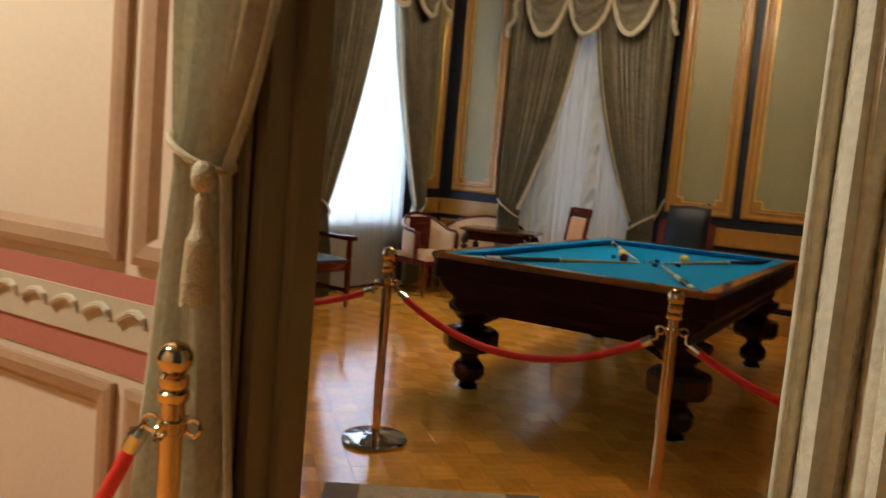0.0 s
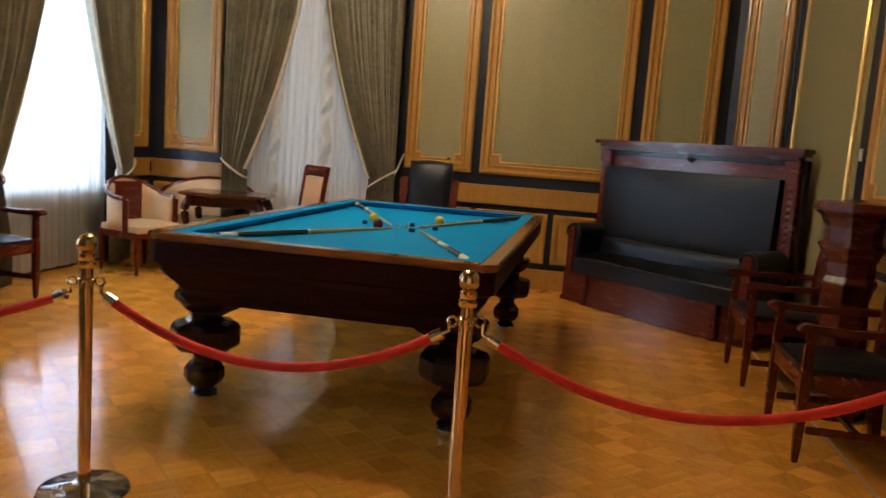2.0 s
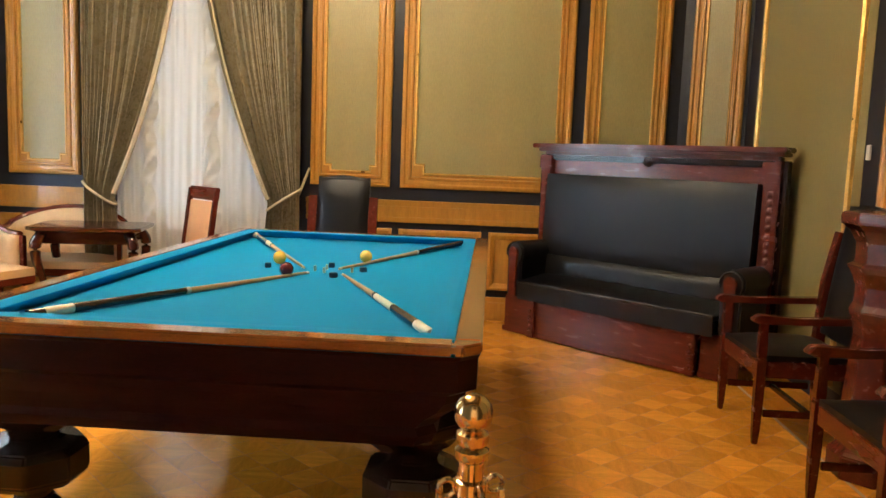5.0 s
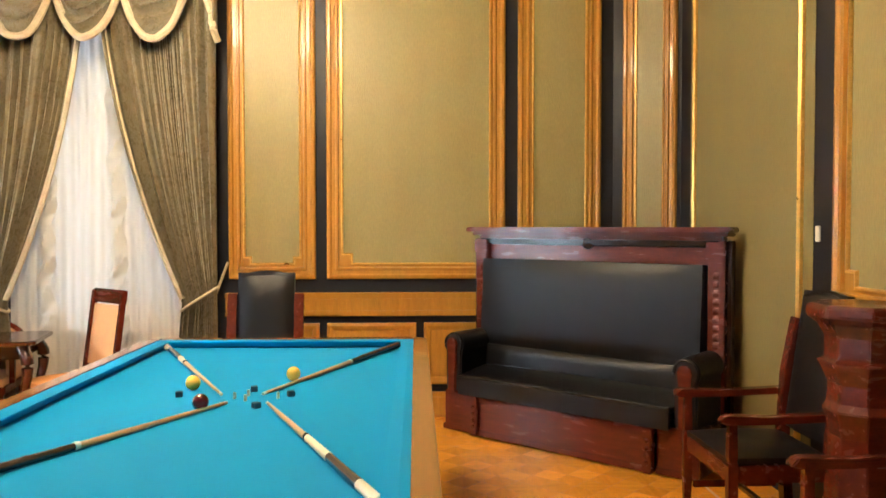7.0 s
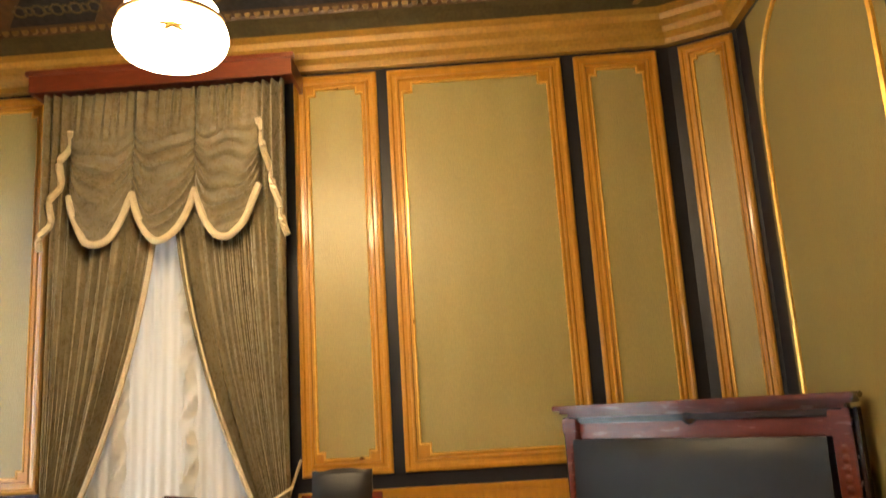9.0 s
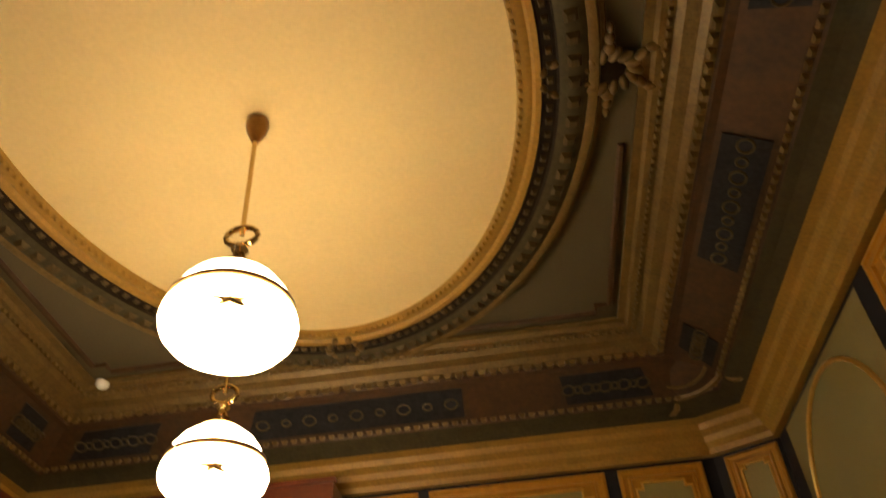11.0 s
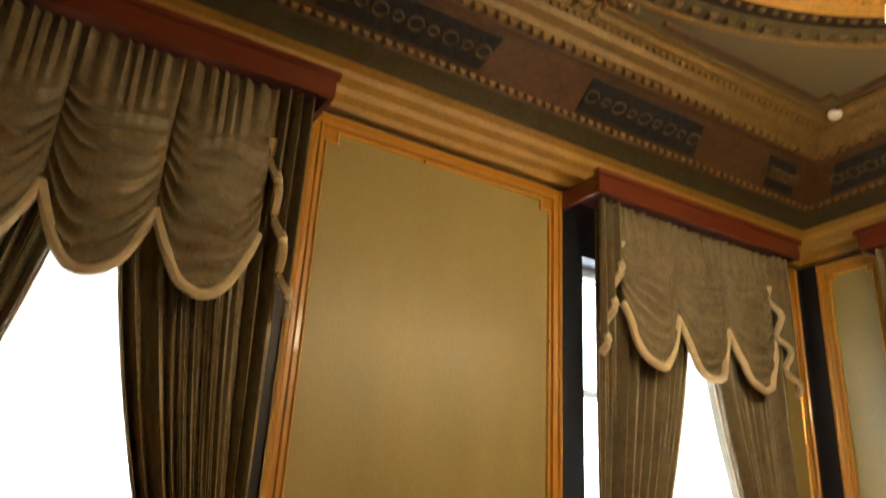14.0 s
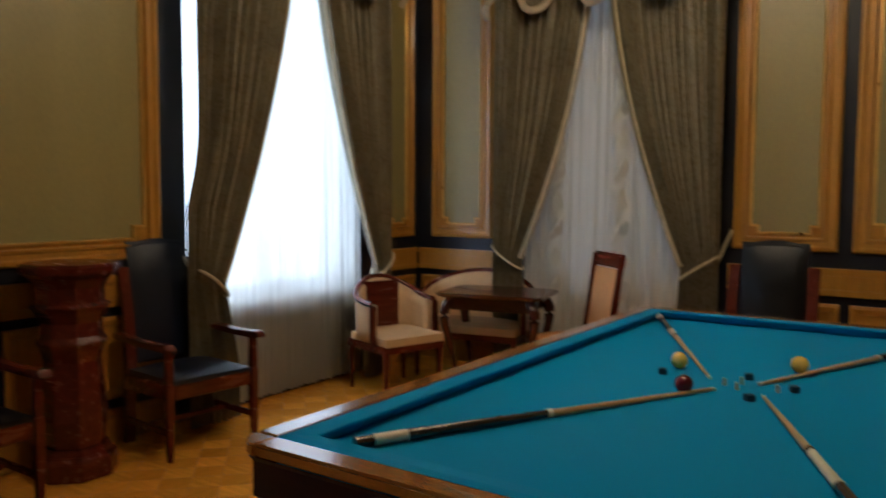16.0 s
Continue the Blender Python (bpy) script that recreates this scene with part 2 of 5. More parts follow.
# ---- mesh helpers ----
def part(name, bm, material, parent=None, label="", smooth=None, loc=None, bevel=0.0):
    me = bpy.data.meshes.new(name)
    if smooth is None:
        smooth = False
    bmesh.ops.recalc_face_normals(bm, faces=bm.faces)
    if bevel:
        sharp = [e for e in bm.edges if e.is_manifold and e.calc_face_angle(0) > 0.6]
        bmesh.ops.bevel(bm, geom=sharp, offset=bevel, segments=2, affect="EDGES", clamp_overlap=True)
    bm.to_mesh(me)
    bm.free()
    me.materials.append(M[material] if isinstance(material, str) else material)
    if smooth:
        me.shade_smooth()
        me.set_sharp_from_angle(angle=radians(42))
    ob = new(name, me)
    if loc is not None:
        ob.matrix_basis = loc
    if parent:
        ob.parent = parent
    if label:
        tagged(ob, label)
    return ob


def thing(name, m, label, category, group="", kind=""):
    ob = new(name)
    ob.empty_display_size = 0.1
    ob.matrix_basis = m
    return tagged(ob, label, category, group, kind)


def box(bm, x0, x1, y0, y1, z0, z1, tx=1.0, ty=1.0):
    """A box, whose top is scaled by tx, ty about its middle."""
    cx, cy = (x0 + x1) / 2, (y0 + y1) / 2
    v = []
    for z, sx, sy in ((z0, 1, 1), (z1, tx, ty)):
        for x, y in ((x0, y0), (x1, y0), (x1, y1), (x0, y1)):
            v.append(bm.verts.new((cx + (x - cx) * sx, cy + (y - cy) * sy, z)))
    for f in ((3, 2, 1, 0), (4, 5, 6, 7), (0, 1, 5, 4), (1, 2, 6, 5), (2, 3, 7, 6), (3, 0, 4, 7)):
        bm.faces.new([v[i] for i in f])
    return bm


def boxes(*rows):
    bm = bmesh.new()
    for r in rows:
        box(bm, *r)
    return bm


def lathe(bm, profile, seg=24, cx=0.0, cy=0.0, phase=0.0):
    """Rings of radius r at height z, joined; closed at both ends."""
    rings = []
    for r, z in profile:
        rings.append([bm.verts.new((cx + r * math.cos(phase + 2 * math.pi * k / seg), cy + r * math.sin(phase + 2 * math.pi * k / seg), z)) for k in range(seg)])
    for a, b in zip(rings, rings[1:]):
        for k in range(seg):
            bm.faces.new((a[k], a[(k + 1) % seg], b[(k + 1) % seg], b[k]))
    bm.faces.new(rings[0][::-1])
    bm.faces.new(rings[-1])
    return bm


def turned(profile, seg=24, phase=0.0):
    return lathe(bmesh.new(), profile, seg, 0, 0, phase)


def tube(bm, pts, radius, seg=8, closed=False):
    """A round bar along points; radius: a number or one for each point."""
    pts = [Vector(p) for p in pts]
    n = len(pts)
    rings = []
    for i, p in enumerate(pts):
        a = pts[(i - 1) % n] if closed or i > 0 else p
        b = pts[(i + 1) % n] if closed or i < n - 1 else p
        d = (b - a).normalized()
        s = d.cross(Vector((0, 0, 1)))
        if s.length < 1e-3:
            s = Vector((1, 0, 0))
        s.normalize()
        u = s.cross(d)
        r = radius[i] if isinstance(radius, (list, tuple)) else radius
        rings.append([bm.verts.new(p + (s * math.cos(2 * math.pi * k / seg) + u * math.sin(2 * math.pi * k / seg)) * r) for k in range(seg)])
    for i in range(n if closed else n - 1):
        a, b = rings[i], rings[(i + 1) % n]
        for k in range(seg):
            bm.faces.new((a[k], a[(k + 1) % seg], b[(k + 1) % seg], b[k]))
    if not closed:
        bm.faces.new(rings[0][::-1])
        bm.faces.new(rings[-1])
    return bm


def grid(bm, nu, nv, f):
    """A sheet of nu x nv cells through the points f(u, v)."""
    vs = [[bm.verts.new(f(i / nu, j / nv)) for j in range(nv + 1)] for i in range(nu + 1)]
    for i in range(nu):
        for j in range(nv):
            bm.faces.new((vs[i][j], vs[i + 1][j], vs[i + 1][j + 1], vs[i][j + 1]))
    return bm


def outline_prism(bm, pts, y0, y1):
    """A shape drawn in x, z, given depth from y0 to y1."""
    a = [bm.verts.new((x, y0, z)) for x, z in pts]
    b = [bm.verts.new((x, y1, z)) for x, z in pts]
    n = len(pts)
    bm.faces.new(a)
    bm.faces.new(b[::-1])
    for i in range(n):
        bm.faces.new((a[i], b[i], b[(i + 1) % n], a[(i + 1) % n]))
    return bm


def pad(bm, x0, x1, y0, y1, z0, z1, puff=0.03, n=10):
    """A stuffed pad: a box whose big faces swell, with soft edges."""
    def f(u, v, s):
        k = (1 - (2 * u - 1) ** 4) * (1 - (2 * v - 1) ** 4)
        return Vector((x0 + (x1 - x0) * u, y0 + (y1 - y0) * v, (z1 + puff * (k - 0.6)) if s else z0))
    top = [[bm.verts.new(f(i / n, j / n, 1)) for j in range(n + 1)] for i in range(n + 1)]
    bot = [[bm.verts.new(f(i / n, j / n, 0)) for j in range(n + 1)] for i in range(n + 1)]
    for i in range(n):
        for j in range(n):
            bm.faces.new((top[i][j], top[i + 1][j], top[i + 1][j + 1], top[i][j + 1]))
            bm.faces.new((bot[i][j], bot[i][j + 1], bot[i + 1][j + 1], bot[i + 1][j]))
    for i in range(n):
        bm.faces.new((top[i][0], bot[i][0], bot[i + 1][0], top[i + 1][0]))
        bm.faces.new((top[i][n], top[i + 1][n], bot[i + 1][n], bot[i][n]))
        bm.faces.new((top[0][i], top[0][i + 1], bot[0][i + 1], bot[0][i]))
        bm.faces.new((top[n][i], bot[n][i], bot[n][i + 1], top[n][i + 1]))
    return bm


# facing(wall): x runs along the wall to the right as one faces it, y into the wall
def on_back(x): return pose(x, YB, 0)
def on_left(y): return pose(XL, y, 0, 0, 0, 90)
def on_right(y): return pose(XR, y, 0, 0, 0, -90)


# ---- walls, floor and ceiling ----
T = 0.45


def structure(name, bm, material, label, category, loc=None, smooth=False):
    return tagged(part(name, bm, material, None, "", smooth, loc), label, category, kind="structure")


def wall_with_openings(x0, x1, z1, openings, t):
    """A wall from x0 to x1, y 0 to t, with openings (a, b, low, high)."""
    bm = bmesh.new()
    at = x0
    for a, b, lo, hi in sorted(openings):
        box(bm, at, a, 0, t, 0, z1)
        if lo > 0:
            box(bm, a, b, 0, t, 0, lo)
        box(bm, a, b, 0, t, hi, z1)
        at = b
    box(bm, at, x1, 0, t, 0, z1)
    return bm


WIN = (0.86, 0.74, 3.75)     # half width, sill, head of the windows
wall_left = structure("wall_left", wall_with_openings(YF - T - 3.2, YB + T, 5.3, [(w - WIN[0], w + WIN[0], WIN[1], WIN[2]) for w in (W1, W2)], T), "navy",
                      "dark blue wall behind gilt-framed panels, with two tall windows", "wall", pose(XL, 0, 0, 0, 0, 90))
wall_back = structure("wall_back", wall_with_openings(XL, XR + T, 5.3, [(W3 - 0.70, W3 + 0.70, WIN[1], WIN[2])], T), "navy",
                      "dark blue wall with ochre framed panels and one window", "wall", pose(0, YB, 0))
wall_right = structure("wall_right", boxes((-YB, -YF + 0.52 + 3.2, 0, T, 0, 5.3)), "navy", "dark blue wall with tall arched panels", "wall", pose(XR, 0, 0, 0, 0, -90))
bm = bmesh.new()
outline = ((XR - CHX, YB), (XR, YB - CHY), (XR, YB))
a, b = ([bm.verts.new((x, y, z)) for x, y in outline] for z in (0, 5.3))
bm.faces.new(a), bm.faces.new(b[::-1])
for i in range(3):
    bm.faces.new((a[i], b[i], b[(i + 1) % 3], a[(i + 1) % 3]))
structure("wall_corner", bm, "navy", "slanted dark blue wall across the corner", "wall")
wall_front = structure("wall_front", wall_with_openings(XL, XR, 5.3, [(DOOR0, DOOR1, -1, 3.05)], YF - YO), "cove", "wall with the curtained doorway to the hall", "wall", pose(0, YO, 0))


def notched(u0, u1, z0, z1, n, y):
    """Twelve corners of an upright rectangle with stepped corners."""
    return [Vector(p) for p in ((u0 + n, y, z0), (u1 - n, y, z0), (u1 - n, y, z0 + n), (u1, y, z0 + n), (u1, y, z1 - n), (u1 - n, y, z1 - n),
                                (u1 - n, y, z1), (u0 + n, y, z1), (u0 + n, y, z1 - n), (u0, y, z1 - n), (u0, y, z0 + n), (u0 + n, y, z0 + n))]


def arched(u0, u1, z0, z1, y, k=16):
    """A rectangle with a round head."""
    r, c = (u1 - u0) / 2, (u0 + u1) / 2
    pts = [Vector((u0, y, z0)), Vector((u1, y, z0))]
    for i in range(k + 1):
        a = math.pi * i / k
        pts.append(Vector((c + r * math.cos(a), y, z1 - r + r * math.sin(a))))
    return pts


def loops(bm, rings):
    vs = [[bm.verts.new(p) for p in r] for r in rings]
    n = len(vs[0])
    for a, b in zip(vs, vs[1:]):
        for k in range(n):
            bm.faces.new((a[k], a[(k + 1) % n], b[(k + 1) % n], b[k]))
    return vs


def wall_panel(m, u0, u1, z0, z1, notch=0.055, wide=0.115, shape="plain"):
    """A framed wall panel: ochre frame, gilt inner bead and a cloth field, in relief on the wall's face."""
    p = thing("wall_panel", m, "olive cloth wall panel in an ochre wooden frame with gilt bead", "wall panel", "wall panels", "structure")
    e = 0.002

    def rect(i, y, n):
        if shape == "arch" and n < 0:
            return arched(u0 + i, u1 - i, z0 + i, z1 - i, y)
        return notched(u0 + i, u1 - i, z0 + i, z1 - i, max(n, e), y)
    s = wide / 0.115
    if shape == "arch":
        bm = bmesh.new()
        g = 0.03
        loops(bm, [arched(u0 + i, u1 - i, z0 + i, z1 - i, y) for i, y in ((0, -0.002), (0.0, -0.022), (g * 0.5, -0.034), (g, -0.022), (g, -0.006))])
        part("gilt_bead", bm, "gilt", p, "thin gilt bead with an arched head", True)
        bm = bmesh.new()
        bm.faces.new([bm.verts.new(q) for q in arched(u0 + g, u1 - g, z0 + g, z1 - g, -0.007)])
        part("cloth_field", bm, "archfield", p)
        return p
    bm = bmesh.new()
    loops(bm, [rect(i * s, y, e) for i, y in ((0, -0.002), (0, -0.022), (0.012, -0.034), (0.03, -0.036), (0.042, -0.024), (0.066, -0.022), (0.076, -0.034), (0.088, -0.034), (0.094, -0.02))])
    part("frame", bm, "ochre", p, "grained ochre wooden frame", False)
    bm = bmesh.new()
    w = 0.094 * s
    loops(bm, [rect(w, -0.02, e), rect(w + 0.001, -0.016, e), rect(w + 0.02 * s, -0.016, notch)])
    part("inner_board", bm, "ochre", p)
    bm = bmesh.new()
    loops(bm, [rect(w + 0.018 * s, -0.012, notch), rect(w + 0.018 * s, -0.026, notch), rect(w + 0.027 * s, -0.028, notch), rect(w + 0.034 * s, -0.018, notch), rect(w + 0.034 * s, -0.008, notch)])
    part("gilt_bead", bm, "gilt", p, "gilt bead with stepped corners", False)
    bm = bmesh.new()
    i = w + 0.03 * s
    bm.faces.new([bm.verts.new(q) for q in rect(i, -0.010, notch)])
    part("cloth_field", bm, "field", p)
    return p


def dado(m, u0, u1):
    """Ochre dado below the panels: rail, sunk boards and skirting."""
    d = thing("dado", m, "ochre grained dado with dark lines and a skirting board", "dado", "dado", "structure")
    part("rail", boxes((u0, u1, -0.035, -0.002, 0.80, 0.845), (u0, u1, -0.028, -0.002, 0.845, 0.94), (u0, u1, -0.042, -0.002, 0.94, 0.985)), "ochre", d, "", False, None, 0.006)
    part("skirting", boxes((u0, u1, -0.04, -0.002, 0.004, 0.16), (u0, u1, -0.03, -0.002, 0.16, 0.20)), "ochre", d, "", False, None, 0.006)
    n = max(1, round((u1 - u0) / 0.85))
    w = (u1 - u0) / n
    for k in range(n):
        a, b = u0 + k * w + 0.03, u0 + (k + 1) * w - 0.03
        bm = bmesh.new()
        loops(bm, [notched(a + i, b - i, 0.26 + i, 0.745 - i, 0.002, y) for i, y in ((0, -0.002), (0, -0.024), (0.02, -0.03), (0.05, -0.02), (0.06, -0.008))])
        part("board_frame", bm, "ochre", d)
        part("board", boxes((a + 0.055, b - 0.055, -0.012, -0.002, 0.31, 0.69)), "ochre", d)
    return d


# panels: z from the dado's dark band up to the cornice
ZB, ZT = 1.09, ZP - 0.04
for u0, u1 in ((-3.98, -3.36), (-1.39, -0.72), (-0.635, 0.76), (0.86, 1.52)):
    wall_panel(pose(0, YB, 0), u0, u1, ZB, ZT, 0.05 if u1 - u0 < 1 else 0.075)
dado(pose(0, YB, 0), -4.12, -3.30)
dado(pose(0, YB, 0), -1.42, XR - CHX - 0.02)
cm = pose(XR - CHX, YB, 0, 0, 0, -math.degrees(math.atan2(CHY, CHX)))
cl = math.hypot(CHX, CHY)
wall_panel(cm, 0.08, cl - 0.03, ZB, ZT, 0.03, 0.10)
dado(cm, 0.02, cl - 0.02)
wall_panel(pose(XL, 0, 0, 0, 0, 90), 3.40, 5.37, ZB - 0.02, ZT, 0.075)
wall_panel(pose(XL, 0, 0, 0, 0, 90), 7.55, 8.02, ZB, ZT, 0.04)
dado(pose(XL, 0, 0, 0, 0, 90), 3.34, 5.42)
dado(pose(XL, 0, 0, 0, 0, 90), 7.50, 8.06)
rm = pose(XR, 0, 0, 0, 0, -90)
wall_panel(rm, -7.56, -6.02, 0.14, ZT - 0.05, shape="arch")
wall_panel(rm, -5.70, -3.62, ZB, ZT, 0.075)
wall_panel(rm, -3.5, -1.35, ZB, ZT - 0.05, shape="arch")
dado(rm, -5.74, -1.35)
# the field round the arched panels, and the ochre posts between
for a, b in ((-7.66, -5.92), (-3.54, -1.30)):
    p = thing("wall_panel", rm, "olive cloth ground round an arched panel", "wall panel", "wall panels", "structure")
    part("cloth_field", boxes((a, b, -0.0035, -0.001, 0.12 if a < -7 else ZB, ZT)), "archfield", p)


# cornice: a ring of mouldings round the room, from the wall out to the ceiling's frame
def ring_at(d, z):
    d, z = d * 1.14, 4.24 + (z - 4.24) * 0.86
    k = max(0.0, 1 - d / 0.85)
    x0, x1, y0, y1 = XL + d, XR - d, YF + d, YB - d
    return [Vector(p) for p in ((x0, y0, z), (x1, y0, z), (x1, y1 - CHY * k - 0.001, z), (x1 - CHX * k - 0.001, y1, z), (x0, y1, z))]


def cornice(name, rows, material, label):
    bm = bmesh.new()
    loops(bm, [ring_at(d, z) for d, z in rows])
    return structure(name, bm, material, label, "cornice")


cornice("cornice_lower", ((0.0, 4.24), (0.05, 4.24), (0.06, 4.29), (0.10, 4.33), (0.115, 4.38), (0.16, 4.42), (0.175, 4.47), (0.23, 4.50)), "dullochre", "stepped ochre cornice round the room")
cornice("cornice_band", ((0.23, 4.50), (0.26, 4.53), (0.30, 4.56), (0.36, 4.585)), "greenband", "grey-green band of the cornice")
cornice("cornice_frieze", ((0.36, 4.585), (0.37, 4.61), (0.41, 4.625), (0.66, 4.80), (0.70, 4.805), (0.71, 4.83)), "frieze", "dark red painted frieze of the cove")
cornice("cornice_upper", ((0.71, 4.83), (0.76, 4.84), (0.79, 4.88), (0.85, 4.90), (0.88, 4.945), (0.94, 4.95), (0.955, 4.985), (1.0, 4.985), (1.0, 5.002)), "ornament", "gilt upper moulding of the cove")


def along_ring(d, z, step, fn):
    pts = ring_at(d, z)
    for p, q in zip(pts, pts[1:] + pts[:1]):
        L = (q - p).length
        n = int(L / step)
        for k in range(n):
            fn(p + (q - p) * ((k + 0.5) / n), (q - p).normalized())


def stud(bm, at, along, a, b, c):
    """A small rounded block."""
    side = along.cross(Vector((0, 0, 1)))
    v = []
    for s, k in ((-1, 1.0), (1, 0.55)):
        for i, j in ((-1, -1), (1, -1), (1, 1), (-1, 1)):
            v.append(bm.verts.new(at + along * (i * a * k) + side * (j * b * k) + Vector((0, 0, -c * (s + 1) / 2))))
    for f in ((4, 5, 6, 7), (0, 1, 5, 4), (1, 2, 6, 5), (2, 3, 7, 6), (3, 0, 4, 7)):
        bm.faces.new([v[i] for i in f])


bm = bmesh.new()
along_ring(0.39, 4.618, 0.075, lambda p, d: stud(bm, p, d, 0.026, 0.018, 0.03))
along_ring(0.735, 4.835, 0.085, lambda p, d: stud(bm, p, d, 0.032, 0.022, 0.034))
along_ring(0.90, 4.945, 0.06, lambda p, d: stud(bm, p, d, 0.022, 0.014, 0.022))
structure("cornice_beading", bm, "ornament", "gilt egg-shaped beading along the cornice", "cornice")
# gilt scrolls painted along the frieze in low relief
bm = bmesh.new()


def scroll(p, d):
    side = d.cross(Vector((0, 0, 1)))
    nrm = (Vector((0, 0, -1)) - side * 0.7).normalized()
    up = d.cross(nrm)
    tube(bm, [p + nrm * 0.005 + d * a + up * c for a, c in ((-0.26, 0), (0, 0.10), (0.26, 0), (0, -0.10))], 0.010, 5, True)
    tube(bm, [p + nrm * 0.006 + d * (0.06 * math.cos(a)) + up * (0.045 * math.sin(a)) for a in [k * math.pi / 8 for k in range(16)]], 0.011, 5, True)


along_ring(0.53, 4.707, 1.75, scroll)
ring_lo, ring_hi = ring_at(0.435, 4.632), ring_at(0.635, 4.772)


fp = thing("frieze_panels", pose(0, 0, 0), "blue-black panels with dull gilt leafwork let into the painted cove", "ornament", "", "structure")


def frieze_panel(k, u0, u1):
    """A sunk-looking dark panel between two gilt scrolls, laid on the slope of the cove on side k."""
    n = len(ring_lo)
    bm, bm2 = bmesh.new(), bmesh.new()
    a, b = ring_lo[k], ring_lo[(k + 1) % n]
    c, e = ring_hi[k], ring_hi[(k + 1) % n]
    nrm = ((b - a).cross(c - a)).normalized()
    if nrm.z > 0:
        nrm = -nrm
    pts = [a + (b - a) * u0, a + (b - a) * u1, c + (e - c) * u1, c + (e - c) * u0]
    lo = [bm.verts.new(p + nrm * 0.001) for p in pts]
    hi = [bm.verts.new(p + nrm * 0.008) for p in pts]
    bm.faces.new(hi)
    for q in range(4):
        bm.faces.new((lo[q], lo[(q + 1) % 4], hi[(q + 1) % 4], hi[q]))
    mid = [a + (b - a) * u + (c - a) * 0.5 + ((e - c) - (b - a)) * u * 0.5 + nrm * 0.010 for u in [u0 + (u1 - u0) * (j + 0.5) / 9 for j in range(9)]]
    for j, p in enumerate(mid):
        d = (b - a).normalized()
        up = d.cross(nrm)
        r = 0.034 if j % 2 else 0.05
        tube(bm2, [p + d * (r * math.cos(t)) + up * (r * 0.9 * math.sin(t)) for t in [m * math.pi / 5 for m in range(10)]], 0.009, 5, True)
    panel = part("frieze_panel", bm, "friezeblue", fp)
    part("leafwork", bm2, "leafgilt", panel, "dull gilt leaf rings", True)


for k in range(len(ring_lo)):
    run = (ring_lo[(k + 1) % len(ring_lo)] - ring_lo[k]).length
    n = int(run / 1.75)
    for j in range(n + 1 if n else 0):
        u0, u1 = max(0.04, (j - 0.5) / n + 0.40 / run), min(0.96, (j + 0.5) / n - 0.40 / run)
        if u1 - u0 > 0.05:
            frieze_panel(k, u0, u1)

# ceiling, a slab above, with the oval and its ring
OA, OB = 1.385, 2.02
ceil = boxes((XL - 0.4, XR + 0.4, YO - 4.0, YB + 0.4, ZC + 0.02, 5.3))
structure("ceiling", ceil, "cove", "olive painted ceiling with an oval plaster field", "ceiling")
bm = bmesh.new()
K = 96


def oval(o, z): return [Vector((CX + (OA + o) * math.cos(2 * math.pi * k / K), CY + (OB + o) * math.sin(2 * math.pi * k / K), z)) for k in range(K)]


rings = [oval(o, ZC + 0.016) for o in (0.02, -0.4, -0.9, -1.35)]
vs = loops(bm, rings)
bm.faces.new(vs[-1])
structure("ceiling_oval", bm, "plaster", "cream plaster oval of the ceiling", "ceiling")
for nm, mat_, lab, rows in (("oval_inner_moulding", "dullochre", "gilt inner moulding of the ceiling oval", ((-0.005, 4.918), (0.0, 4.890), (0.04, 4.875), (0.075, 4.885), (0.09, 4.865), (0.12, 4.860))),
                            ("oval_dark_band", "brownband", "dark band of the ceiling oval", ((0.12, 4.860), (0.13, 4.875), (0.20, 4.865), (0.21, 4.845))),
                            ("oval_leaf_band", "greenband", "grey-green leaf band of the ceiling oval", ((0.21, 4.845), (0.25, 4.830), (0.32, 4.830), (0.36, 4.850))),
                            ("oval_outer_moulding", "ornament", "gilt outer moulding of the ceiling oval", ((0.36, 4.850), (0.38, 4.840), (0.41, 4.845), (0.425, 4.875), (0.45, 4.880), (0.46, 4.918)))):
    bm = bmesh.new()
    loops(bm, [oval(o, z) for o, z in rows])
    structure(nm, bm, mat_, lab, "ceiling moulding", None, True)
for nm, mat_, lab, rows in (("oval_beading", "dullochre", "gilt beads round the ceiling oval", ((0.012, 4.885, 210, 0.017, 0.012, 0.02),)),
                            ("oval_leaves", "leafgilt", "row of grey-green leaves round the ceiling oval", ((0.165, 4.868, 150, 0.022, 0.018, 0.02), (0.285, 4.830, 110, 0.036, 0.035, 0.028)))):
    bm = bmesh.new()
    for o, z, n, a, b, c in rows:
        for k in range(n):
            t = 2 * math.pi * k / n
            stud(bm, Vector((CX + (OA + o) * math.cos(t), CY + (OB + o) * math.sin(t), z)), Vector((-(OA + o) * math.sin(t), (OB + o) * math.cos(t), 0)).normalized(), a, b, c)
    structure(nm, bm, mat_, lab, "ceiling moulding", None)


